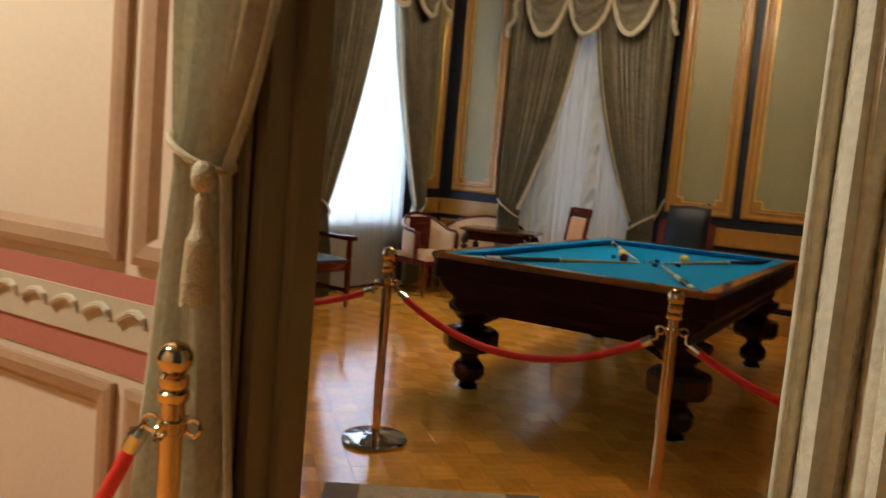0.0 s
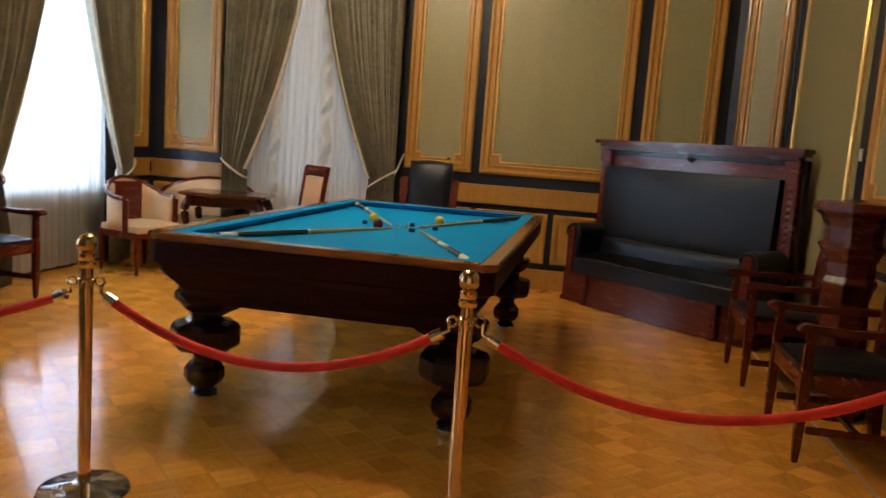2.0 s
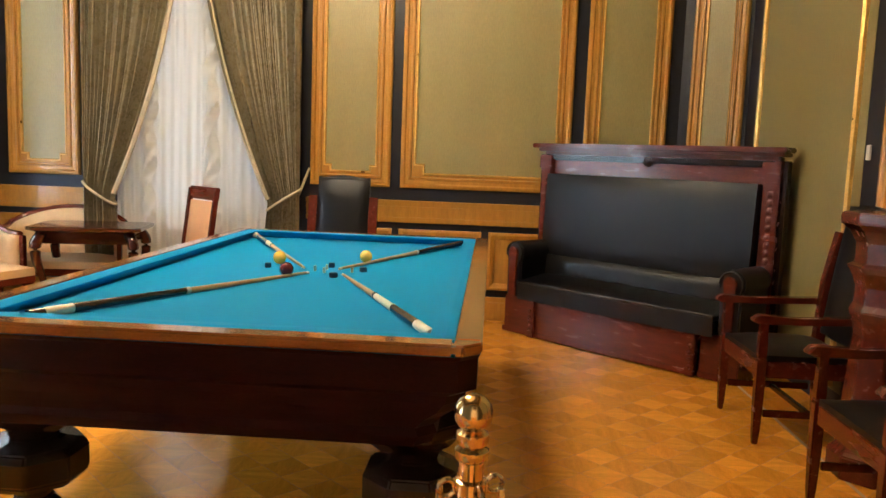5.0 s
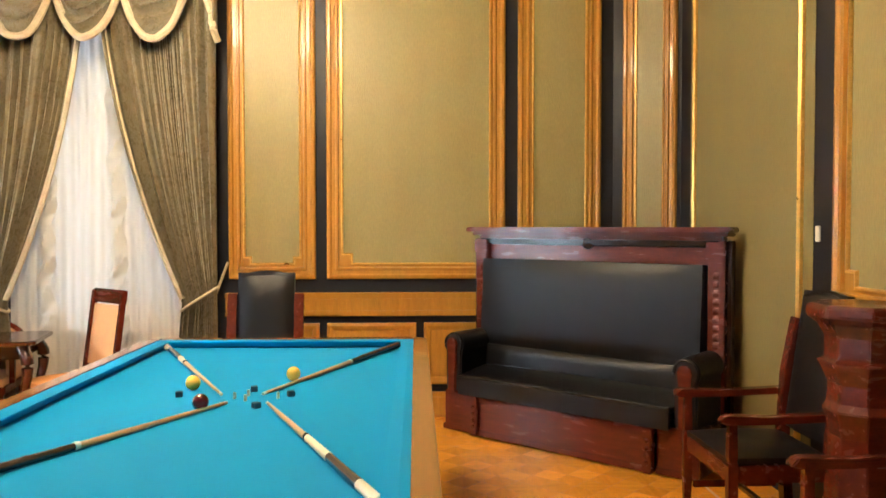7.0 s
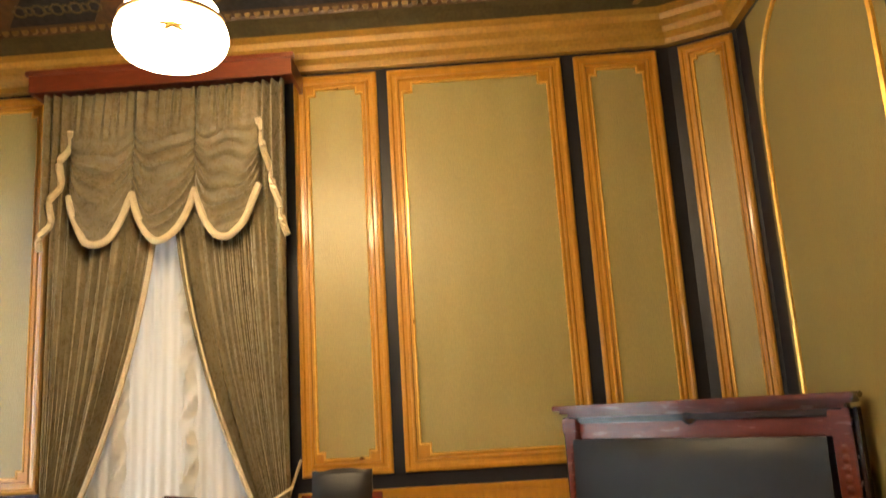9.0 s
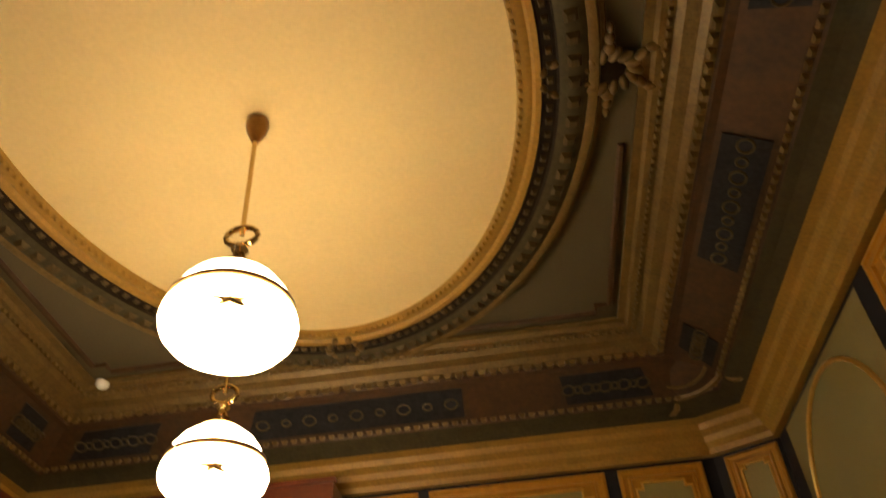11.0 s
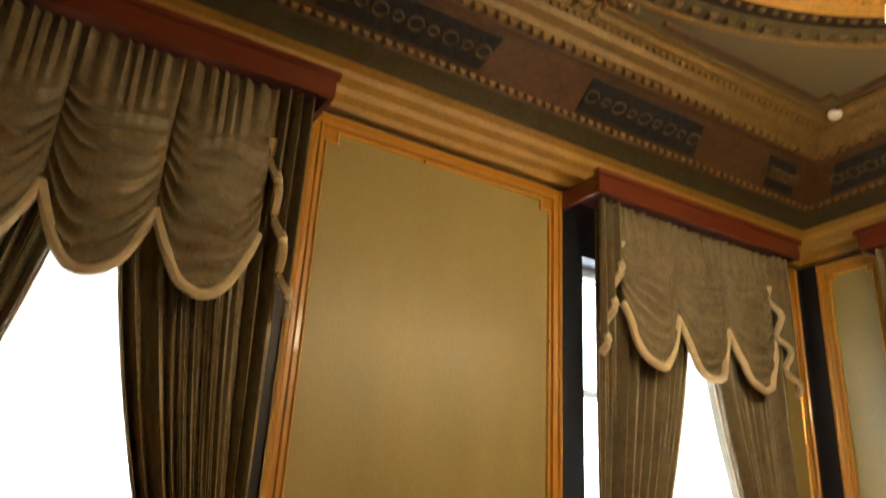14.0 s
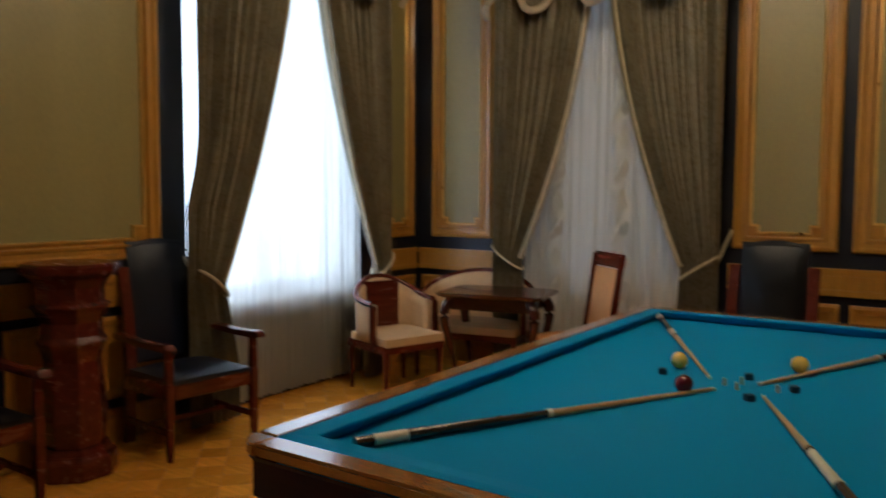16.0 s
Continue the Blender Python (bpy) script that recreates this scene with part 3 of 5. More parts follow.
def cartouche(name, m, s=1.0, arms=True):
    """A small plaster cartouche with scrolls and a sunk dark shield."""
    bm = bmesh.new()

    def lump(x, y, rx, ry, turn):
        g = bmesh.ops.create_uvsphere(bm, u_segments=10, v_segments=6, radius=1.0)
        bmesh.ops.transform(bm, matrix=pose(x * s, y * s, -0.02, 0, 0, turn) @ Matrix.Diagonal((rx * s, ry * s, 0.03 * s, 1)), verts=g["verts"])
    for k in range(14):
        a = 2 * math.pi * k / 14
        lump(0.125 * math.cos(a), 0.095 * math.sin(a), 0.045, 0.024, math.degrees(a) + 25)
    for sx in (-1, 1):
        for sy in (-1, 1) if arms else ():
            for k in range(4):
                lump(sx * (0.15 + 0.05 * k), sy * (0.075 + 0.035 * math.sin(1.4 * k)), 0.042 - 0.006 * k, 0.026 - 0.003 * k, sx * sy * (35 - 30 * k))
        for k in range(3):
            lump(0, sx * (0.13 + 0.055 * k), 0.032 - 0.007 * k, 0.036 - 0.005 * k, 0)
    c = thing(name, m, "gilt plaster cartouche with scrolls on the ceiling", "ornament", "ceiling cartouches", "structure")
    part("scrolls", bm, "ornament", c, "", True)
    bm = bmesh.new()
    lathe(bm, ((0.085 * s, -0.005), (0.08 * s, -0.018), (0.03 * s, -0.03)), 16)
    part("shield", bm, "brownband", c, "dark sunk shield", True)
    return c


for m in (pose(CX - OA - 0.46, CY, 4.89), pose(CX + OA + 0.46, CY, 4.89), pose(CX, CY - OB - 0.4, 4.88, 0, 0, 90), pose(CX, CY + OB + 0.4, 4.88, 0, 0, 90)):
    cartouche("ceiling_cartouche", m, 1.1)

sh = thing("corner_cartouche", pose(XR - 0.66, YB - 0.66, 4.70, -40, 0, -45), "large rounded plaster shield across the corner of the cove", "ornament", "", "structure")
bm = bmesh.new()
bmesh.ops.create_uvsphere(bm, u_segments=24, v_segments=12, radius=1.0)
bmesh.ops.transform(bm, matrix=Matrix.Diagonal((0.34, 0.23, 0.07, 1)), verts=bm.verts)
part("shield", bm, "frieze", sh, "brown bulging shield", True)
bm = bmesh.new()
tube(bm, [(0.36 * math.cos(t), 0.245 * math.sin(t) * (1.12 if math.sin(t) < 0 else 0.92), -0.012) for t in [k * math.pi / 16 for k in range(32)]], 0.030, 8, True)
tube(bm, [(0.20 * math.cos(t), 0.13 * math.sin(t), -0.062) for t in [k * math.pi / 10 for k in range(20)]], 0.014, 6, True)
part("rim", bm, "ornament", sh, "gilt rolled rim", True)
for sx in (-1, 1):
    bm = bmesh.new()
    tube(bm, [(sx * (0.30 + 0.09 * math.cos(t) * (1 - 0.1 * t)), 0.20 + 0.09 * math.sin(t) * (1 - 0.1 * t), -0.02) for t in [k * 0.5 for k in range(12)]], [0.034 - 0.0018 * k for k in range(12)], 7)
    part("scroll", bm, "ornament", sh, "gilt scroll", True)
# framed fields of the ceiling's corners
for sx in (-1, 1):
    for sy in (-1, 1):
        x1, y1 = (XR - 1.2, XL + 1.2)[sx < 0], (YB - 1.2, YF + 1.2)[sy < 0]
        bm = bmesh.new()
        pts = [Vector((x1, CY + sy * 0.55, 4.912)), Vector((x1, y1 - sy * 0.1, 4.912)), Vector((x1 - sx * 0.1, y1 - sy * 0.1, 4.912)), Vector((x1 - sx * 0.1, y1, 4.912)), Vector((CX + sx * 0.5, y1, 4.912))]
        tube(bm, pts, 0.022, 6)
        structure("ceiling_corner_bead", bm, "frieze", "dark red bead framing a ceiling corner", "ceiling moulding")
s = thing("smoke_detector", pose(-2.96, 7.0, 4.872), "small white round smoke detector on the ceiling", "smoke detector")
part("body", turned(((0.05, 0.02), (0.05, -0.012), (0.035, -0.03), (0.02, -0.036))), "white", s, "", True)

# hall outside the doorway
structure("hall_back_wall", boxes((XL, XR, -3.35, -3.2, 0, 5.0)), "peach", "plain peach wall behind the walker", "wall")
hp = thing("hall_panelling", pose(0, YO, 0), "peach and pink panelling with tan mouldings on the hall side", "wall panelling", "", "structure")
part("upper_field", boxes((XL, DOOR0 - 0.16, -0.012, -0.001, 1.0, 4.9)), "peach", hp)
part("lower_field", boxes((XL, DOOR0 - 0.16, -0.012, -0.001, 0.12, 0.755)), "peach", hp)
part("pink_band", boxes((XL, DOOR0 - 0.16, -0.016, -0.001, 0.94, 1.0), (XL, DOOR0 - 0.16, -0.016, -0.001, 0.755, 0.83)), "pink", hp, "dusty pink band")
part("relief_band", boxes((XL, DOOR0 - 0.16, -0.022, -0.001, 0.83, 0.94)), "cream", hp, "cream band with leaf relief")
bm = bmesh.new()
for k in range(26):
    u = -3.9 + k * 0.13
    tube(bm, [(u + 0.05 * math.cos(a), -0.026, 0.885 + 0.04 * math.sin(a) * math.cos(a * 0.5)) for a in [j * math.pi / 6 for j in range(12)]], 0.010, 5, True)
part("leaf_relief", bm, "cream", hp, "", True)
for a, b in ((-2.9, -1.66), (-1.60, -0.835), (-0.785, -0.545)):
    for lo, hi in ((1.03, 4.7), (0.16, 0.73)):
        bm = bmesh.new()
        loops(bm, [notched(a + i, b - i, lo + i, hi - i, 0.002, y) for i, y in ((0, -0.012), (0, -0.03), (0.02, -0.036), (0.05, -0.03), (0.07, -0.012))])
        part("panel_frame", bm, "tan", hp, "tan moulded frame")
part("skirting", boxes((XL, DOOR0 - 0.16, -0.03, -0.001, 0.004, 0.12)), "tan", hp)

# door frame: casing on both faces and lined reveals
dc = thing("door_frame", pose(0, 0, 0), "olive-brown painted door lining with moulded casing and a strike plate", "door frame", "", "structure")
for x, s in ((DOOR0, 1), (DOOR1, -1)):
    part("lining", boxes((min(x, x + s * 0.03), max(x, x + s * 0.03), YO - 0.01, YF + 0.01, 0.004, 3.05)), "jamb", dc)
    part("door_stop", boxes((min(x + s * 0.03, x + s * 0.06), max(x + s * 0.03, x + s * 0.06), YO + 0.06, YO + 0.12, 0.004, 3.02)), "jamb", dc, "", False, None, 0.004)
    for y0, y1 in ((YO - 0.045, YO - 0.012), (YF + 0.012, YF + 0.045)):
        part("casing", boxes((min(x, x - s * 0.13), max(x, x - s * 0.13), y0, y1, 0.004, 3.18)), "jamb", dc, "", False, None, 0.008)
part("head_lining", boxes((DOOR0 + 0.03, DOOR1 - 0.03, YO - 0.01, YF + 0.01, 3.02, 3.05)), "jamb", dc)
part("head_casing", boxes((DOOR0, DOOR1, YF + 0.012, YF + 0.045, 3.05, 3.18)), "jamb", dc)
part("strike_plate", boxes((DOOR0 + 0.03, DOOR0 + 0.036, YF - 0.08, YF - 0.03, 1.08, 1.20)), "bronze", dc, "small brass strike plate")
# window backgrounds
for nm, m, w in (("backdrop", pose(XL - 1.6, (W1 + W2) / 2, 2.6, 0, 0, 90), 9.5),):
    structure(nm, boxes((-w / 2, w / 2, 0, 0.02, -2.16, 2.6)), "daylight", "bright overcast daylight outside the windows", "backdrop", m)
# made-up glowing strip that keeps the foot of the left windows dim
structure("parapet", boxes((-4.7, 4.7, -0.05, 0.0, -2.9, -2.165)), "parapet", "added dim glowing strip below the bright backdrop outside the left windows", "parapet", pose(XL - 1.55, (W1 + W2) / 2, 2.6, 0, 0, 90))
# glowing board added to brighten the back window's net from behind
structure("backdrop_back", boxes((-1.5, 1.5, 0, 0.02, 0, 4.5)), "backglow", "dim glowing board standing in for daylight outside the back window", "backdrop", pose(W3, YB + 1.4, 0))


def hold_back(m, z):
    h = thing("curtain_holdback", m, "gilt curtain hold-back knob on the wall", "hold-back", "curtain hold-backs")
    part("rose", turned(((0.032, 0.0), (0.03, 0.008), (0.014, 0.014), (0.010, 0.05), (0.026, 0.058), (0.03, 0.07), (0.02, 0.082), (0.006, 0.086)), 18), "gilt", h, "", True, pose(0, -0.022, z, 90, 0, 0))


hold_back(on_left(3.36), 1.53)
sw = thing("light_switch", on_right(5.86), "small white light switch on the panelled wall", "light switch")
part("plate", boxes((-0.02, 0.02, -0.016, -0.004, 1.42, 1.50)), "white", sw, "", False, None, 0.003)


# ---- windows and curtains ----
def window(name, m, hw):
    w = thing(name, m, "tall painted casement window with two leaves and a transom", "window", "", "structure")
    lo, hi = WIN[1:]
    y = 0.20
    part("window_frame", boxes((-hw, -hw + 0.06, y, y + 0.07, lo, hi), (hw - 0.06, hw, y, y + 0.07, lo, hi), (-hw, hw, y, y + 0.07, lo, lo + 0.06), (-hw, hw, y, y + 0.07, hi - 0.06, hi),
                               (-0.04, 0.04, y - 0.01, y + 0.06, lo + 0.06, hi - 0.06), (-hw + 0.06, hw - 0.06, y - 0.005, y + 0.065, 2.78, 2.84)), "white", w, "white painted frame")
    for x0, x1 in ((-hw + 0.06, -0.04), (0.04, hw - 0.06)):
        for z0, z1 in ((lo + 0.06, 2.78), (2.84, hi - 0.06)):
            p = part("pane", boxes((x0, x1, y + 0.03, y + 0.036, z0, z1)), "glass", w)
            p.visible_shadow = False
    part("window_sill", boxes((-hw - 0.05, hw + 0.05, -0.03, y, lo - 0.05, lo - 0.002)), "white", w, "white painted sill", False, None, 0.01)
    return w


window("window_1", on_left(W1), WIN[0])
window("window_2", on_left(W2), WIN[0])
window("window_3", on_back(W3), 0.70)


def drape(bm, side, half, zt, ztie, zb, folds=11, y0=-0.24, ties=0.18, inner=0.0, flare=0.30, k=1.75, bulge=0.0):
    """One curtain, gathered to its side by a tieback. side -1: it hangs at smaller x."""
    def width(z):
        if z >= ztie:
            t = (z - ztie) / (zt - ztie)
            return ties + (half - inner - ties) * (1 - (1 - t) ** k)
        t = (ztie - z) / (ztie - zb)
        return ties + (flare - ties) * min(1, t * 1.6)

    def f(u, v):
        z = zt + (zb - zt) * v
        w = width(z)
        tight = max(0.25, min(1, w / half))
        b = bulge * max(0.0, min(1.0, (1.9 - z) / 0.5)) ** 2
        x = half + b - (w + b) * u
        ph = 2 * math.pi * folds * (u + 0.030 * math.sin(9 * u + 1.7 * side) + 0.014 * math.sin(23 * u + 2 + side))
        amp = (0.034 * (0.6 + 0.8 * tight) + 0.012 * math.sin(7 * u + 3 * v)) * (0.75 + 0.4 * math.sin(6.1 * u + 2 * side + 0.8 * v))
        near = max(0, 1 - abs(z - ztie) / 0.10)
        yy = y0 + amp * math.sin(ph + 0.5 * math.sin(4 * v + 9 * u)) * (1 - 0.45 * near) + 0.008 * math.sin(3.1 * ph + 5 * v)
        return Vector((side * x, yy, z))
    return grid(bm, folds * 10, 44, f)


def soft(ob, t=0.006):
    md = ob.modifiers.new("thick", "SOLIDIFY")
    md.thickness = t
    return ob


def tie_and_tassel(parent, side, half, ztie, y0=-0.24, ties=0.18):
    bm = bmesh.new()
    cx = side * (half - ties / 2)
    a = ties / 2 + 0.012
    pts = [(cx + a * math.cos(t), y0 - 0.075 * math.sin(t), ztie + 0.09 * math.cos(t) * side) for t in [k * 2 * math.pi / 20 for k in range(20)]]
    tube(bm, pts, 0.011, 7, True)
    part("tieback", bm, "trim", parent, "pale gold tieback", True)
    bm = bmesh.new()
    tube(bm, [(side * (half - 0.02), y0 + 0.05, ztie + 0.03), (side * (half + 0.03), -0.01, ztie + 0.26)], 0.012, 6)
    part("tie_cord", bm, "trim", parent)


def swag_set(parent, half, zt, zcusp, sag, y0=-0.31):
    """Three scallops of gathered cloth with a cream fringe, and a cascade at each end."""
    n = 3
    span = 2 * (half - 0.17)
    w = span / n
    for i in range(n):
        x0 = -half + 0.17 + i * w

        def f(u, v, x0=x0):
            edge = zcusp - sag * (1 - abs(2 * u - 1) ** 2.2)
            z = zt + (edge - zt) * v
            belly = math.sin(math.pi * u) ** 0.7
            ph = v * 66 + 2.4 * math.cos(2 * math.pi * (u - 0.5)) + 1.3 * math.sin(7 * u + 2 * i) + 1.1 * math.sin(11 * v + 5 * u)
            fold = (1 - 2 * abs(math.sin(ph / 2)) ** 0.8) * 0.030 * min(1, max(0.0, v - 0.22) * 4) * (0.7 + 0.3 * math.sin(13 * v + 2 * i))
            return Vector((x0 + w * u, y0 - 0.085 * belly * math.sin(math.pi * min(1, v * 0.62)) - fold * (0.25 + 0.75 * belly) + 0.022 * math.sin(44 * u + 1.5 * math.sin(9 * u + i)) * max(0, 1 - 2.2 * v), z - 0.0))
        bm = bmesh.new()
        grid(bm, 30, 96, f)
        soft(part("swag", bm, "drape", parent, "gathered olive swag", True))
        bm = bmesh.new()
        pts = [f(k / 24, 1.0) + Vector((0, -0.006, -0.02)) for k in range(25)]
        tube(bm, pts, 0.028, 7)
        part("fringe", bm, "trim", parent, "cream fringe", True)
    for s in (-1, 1):
        def g(u, v, s=s):
            z = zt - (0.30 + 0.95 * u ** 0.9) * v * (zt - zcusp + 0.32) / 1.15
            return Vector((s * (half - 0.17 + 0.21 * u), y0 - 0.02 + 0.045 * math.sin(u * 19) , z))
        bm = bmesh.new()
        grid(bm, 26, 16, g)
        soft(part("cascade", bm, "drape", parent, "pleated cascade at the end of the swags", True))
        bm = bmesh.new()
        tube(bm, [g(k / 30, 1.0) for k in range(31)], 0.028, 6)
        part("fringe", bm, "trim", parent, "cream fringe", True)


def curtain_set(m, half, ztie=0.90, zt=4.06, zcusp=3.34, sag=0.40, sheer="sheer", inner=0.03, ties=0.18, k=1.75, bulge=0.0):
    c = thing("window_curtains", m, "olive damask curtains tied back, with fringed swags and a sheer", "curtains", "window curtains")
    for s in (-1, 1):
        bm = bmesh.new()
        drape(bm, s, half, zt - 0.05, ztie, 0.02, inner=inner, ties=ties, k=k, bulge=bulge if s < 0 else 0.0)
        soft(part("drape", bm, "drape", c, "", True))
        bm = bmesh.new()
        pts = []
        for q in range(30):
            z = ztie + (zt - 0.75 - ztie) * q / 29
            t = (z - ztie) / (zt - 0.05 - ztie)
            wz = ties + (half - inner - ties) * (1 - (1 - t) ** k)
            pts.append((s * (half - wz), -0.255, z))
        tube(bm, pts, 0.021 if sheer == "sheer3" else 0.009, 6)
        part("edge_trim", bm, "trim", c, "cream edging", True)
        tie_and_tassel(c, s, half, ztie, ties=ties)
    swag_set(c, half, zt, zcusp, sag)
    bm = bmesh.new()
    nf = 26 if sheer == "sheer" else 18

    def f(u, v):
        z = zt - 0.02 - (zt - 0.06) * v
        ph = u * 2 * math.pi * nf
        return Vector(((2 * u - 1) * (half - 0.2), -0.075 + (0.018 if sheer == "sheer" else 0.011) * math.sin(ph + 0.9 * math.sin(5 * v + 7 * u)) + 0.012 * math.sin(ph * 0.31 + 4 * v), z))
    grid(bm, nf * 8, 24, f)
    part("sheer", bm, sheer, c, "thin white net curtain", True)
    if sheer == "sheer3":
        for x0, lean in ((0.10, 0.05), (-0.34, -0.10)):
            bm = bmesh.new()

            def ruff(u, v, x0=x0, lean=lean):
                z = 3.2 - 3.16 * v
                return Vector((x0 + lean * v + (u - 0.5) * 0.11 + 0.018 * math.sin(44 * v), -0.115 - 0.03 * math.sin(math.pi * u) - 0.022 * math.sin(88 * v + 5 * u), z))
            grid(bm, 4, 160, ruff)
            part("ruffle", bm, sheer, c, "ruffled edge of the net", True)
    b = thing("pelmet_box", m, "red-brown wooden pelmet box above the curtains", "pelmet", "pelmets")
    part("front_board", boxes((-half - 0.12, half + 0.12, -0.43, -0.40, zt, 4.232), (-half - 0.14, half + 0.14, -0.45, -0.39, 4.19, 4.232)), "redwood", b, "", False, None, 0.005)
    for s in (-1, 1):
        part("side_board", boxes((min(s * (half + 0.09), s * (half + 0.12)), max(s * (half + 0.09), s * (half + 0.12)), -0.40, -0.004, zt, 4.20)), "redwood", b)
    part("top_board", boxes((-half - 0.09, half + 0.09, -0.40, -0.004, 4.17, 4.20)), "redwood", b)
    return c


curtain_set(on_left(W1), 0.945, zcusp=3.20, sag=0.40)
curtain_set(on_left(W2), 0.945, zcusp=3.36, sag=0.42, bulge=0.09)
curtain_set(on_back(W3), 0.89, ztie=0.96, sheer="sheer3", zcusp=3.27, ties=0.25, k=2.2)

# door curtains on the hall side
for s, x in ((-1, -0.565), (1, DOOR1 + 0.17)):
    c = thing("door_curtain", pose(x, YO - 0.05, 0), "heavy pale olive damask door curtain, tied back with a tasselled cord", "curtain", "door curtains")
    bm = bmesh.new()

    def f(u, v, s=s):
        z = 3.3 - 3.28 * v
        zt = 1.29
        x0 = -0.02
        if s > 0:
            w = 0.33
        elif z > zt:
            t = (z - zt) / (3.3 - zt)
            w, x0 = 0.105 + 0.445 * t ** 0.62, 0.015 - 0.065 * t ** 0.5
        else:
            t = min(1, 1.7 * (zt - z) / zt)
            w, x0 = 0.105 + 0.175 * t, 0.015 - 0.10 * t
        ph = 2 * math.pi * 5 * u
        return Vector((-s * (u * w + x0), -0.04 - 0.030 * math.sin(ph + 0.6 * math.sin(3 * v)) - 0.012 * math.sin(2.3 * ph + 3 * v) - 0.015 * math.sin(math.pi * u), z))
    grid(bm, 60, 50, f)
    soft(part("drape", bm, "doordrape", c, "", True), 0.008)
    if s > 0:
        continue
    bm = bmesh.new()
    tube(bm, [(-s * (0.07 + 0.068 * math.cos(t)), -0.045 - 0.062 * math.sin(t), 1.305 - 0.035 * math.cos(t)) for t in [k * 2 * math.pi / 20 for k in range(20)]], 0.009, 7, True)
    part("cord", bm, "tasselgold", c, "pale gold cord", True)
    bm = bmesh.new()
    tx, ty = -s * 0.195, -0.150
    lathe(bm, ((0.010, 1.29), (0.021, 1.28), (0.024, 1.26), (0.019, 1.24), (0.010, 1.232), (0.015, 1.215), (0.013, 1.195), (0.015, 1.17), (0.021, 1.15), (0.027, 1.14), (0.026, 1.13)), 18, tx, ty)
    tassel = part("tassel", bm, "tasselgold", c, "pale gold tassel", True)
    bm = bmesh.new()
    for k in range(30):
        a = 2 * math.pi * k / 30
        tube(bm, [(tx + 0.024 * math.cos(a), ty + 0.024 * math.sin(a), 1.135), (tx + 0.029 * math.cos(a), ty + 0.029 * math.sin(a), 1.022 + 0.006 * math.sin(5 * k))], 0.0036, 5)
    part("tassel_fringe", bm, "tasselgold", tassel)


# ---- barrier posts and ropes ----
def post(x, y, metal="brass"):
    p = thing("barrier_post", pose(x, y, 0), "polished brass barrier post with a ball top and round base", "barrier post", "barrier posts")
    part("base", turned(((0.155, 0.004), (0.158, 0.012), (0.152, 0.022), (0.10, 0.034), (0.05, 0.042), (0.03, 0.05)), 40), "steel", p, "bright round base", True)
    part("pole", turned(((0.0225, 0.045), (0.0225, 0.818)), 24), metal, p, "", True)
    part("collar", turned(((0.024, 0.755), (0.031, 0.759), (0.031, 0.781), (0.024, 0.785)), 24), metal, p, "", True)
    part("finial", turned(((0.026, 0.818), (0.031, 0.824), (0.031, 0.838), (0.024, 0.844), (0.029, 0.854), (0.029, 0.868), (0.018, 0.874)) + tuple((0.035 * math.sin(a), 0.904 - 0.035 * math.cos(a)) for a in [0.45 + k * (math.pi - 0.5) / 10 for k in range(11)]), 24), metal, p, "", True)
    for k in range(4):
        a = radians(20 + 90 * k)
        bm = bmesh.new()
        tube(bm, [(math.cos(a) * (0.045 + 0.016 * math.cos(t)), math.sin(a) * (0.045 + 0.016 * math.cos(t)), 0.770 + 0.016 * math.sin(t)) for t in [j * math.pi / 5 for j in range(10)]], 0.005, 6, True)
        part("rope_ring", bm, metal, p, "", True)
    return p


def rope(p, q, sag, z0=0.755):
    p, q = Vector(p), Vector(q)
    d = (q - p).normalized()
    mid = (p + q) / 2
    r = thing("barrier_rope", pose(mid.x, mid.y, 0), "sagging red velvet barrier rope with chrome hooks", "barrier rope", "barrier ropes")
    a, b = p + d * 0.10 - mid, q - d * 0.10 - mid
    pts = []
    for k in range(33):
        t = k / 32
        c = a + (b - a) * t
        pts.append((c.x, c.y, z0 - 0.045 - sag * (1 - (2 * t - 1) ** 2)))
    part("rope", tube(bmesh.new(), pts, 0.0165, 10), "rope", r, "", True)
    for e, s, i, j in ((a, 1, 0, 2), (b, -1, -1, -3)):
        v0, v1 = Vector(pts[i]), Vector(pts[j])
        n = (v0 - v1).normalized()
        part("rope_end", tube(bmesh.new(), [v0 - n * 0.012, v0 + n * 0.03], 0.020, 12), "steel", r, "chrome end sleeve", True)
        hook = [v0 + n * 0.03, v0 + n * 0.05, Vector((e.x, e.y, 0)) - d * s * 0.045 + Vector((0, 0, z0 + 0.012))]
        part("hook", tube(bmesh.new(), hook, 0.006, 7), "steel", r, "chrome hook", True)
    return r


P0, P1, P2, P3 = (-2.7, 2.72), (-1.285, 2.915), (0.04, 2.952), (1.45, 2.95)
for x, y in (P0, P1, P2, P3):
    post(x, y)
rope((*P0, 0), (*P1, 0), 0.13)
rope((*P1, 0), (*P2, 0), 0.162)
rope((*P2, 0), (*P3, 0), 0.165)
post(-0.425, 0.945)
post(-1.9, 0.80)
rope((-1.9, 0.80, 0), (-0.425, 0.945, 0), 0.61)
mt = thing("door_mat", pose(-0.62, 2.38, 0, 0, 0, 33), "pale woven door mat with brown striped ends", "mat")
part("mat", boxes((-0.30, 0.30, -0.26, 0.26, 0.004, 0.012)), "mat", mt)
for x in (-0.44, 0.30):
    part("border", boxes((x, x + 0.14, -0.26, 0.26, 0.004, 0.013)), "matdark", mt, "brown striped border")


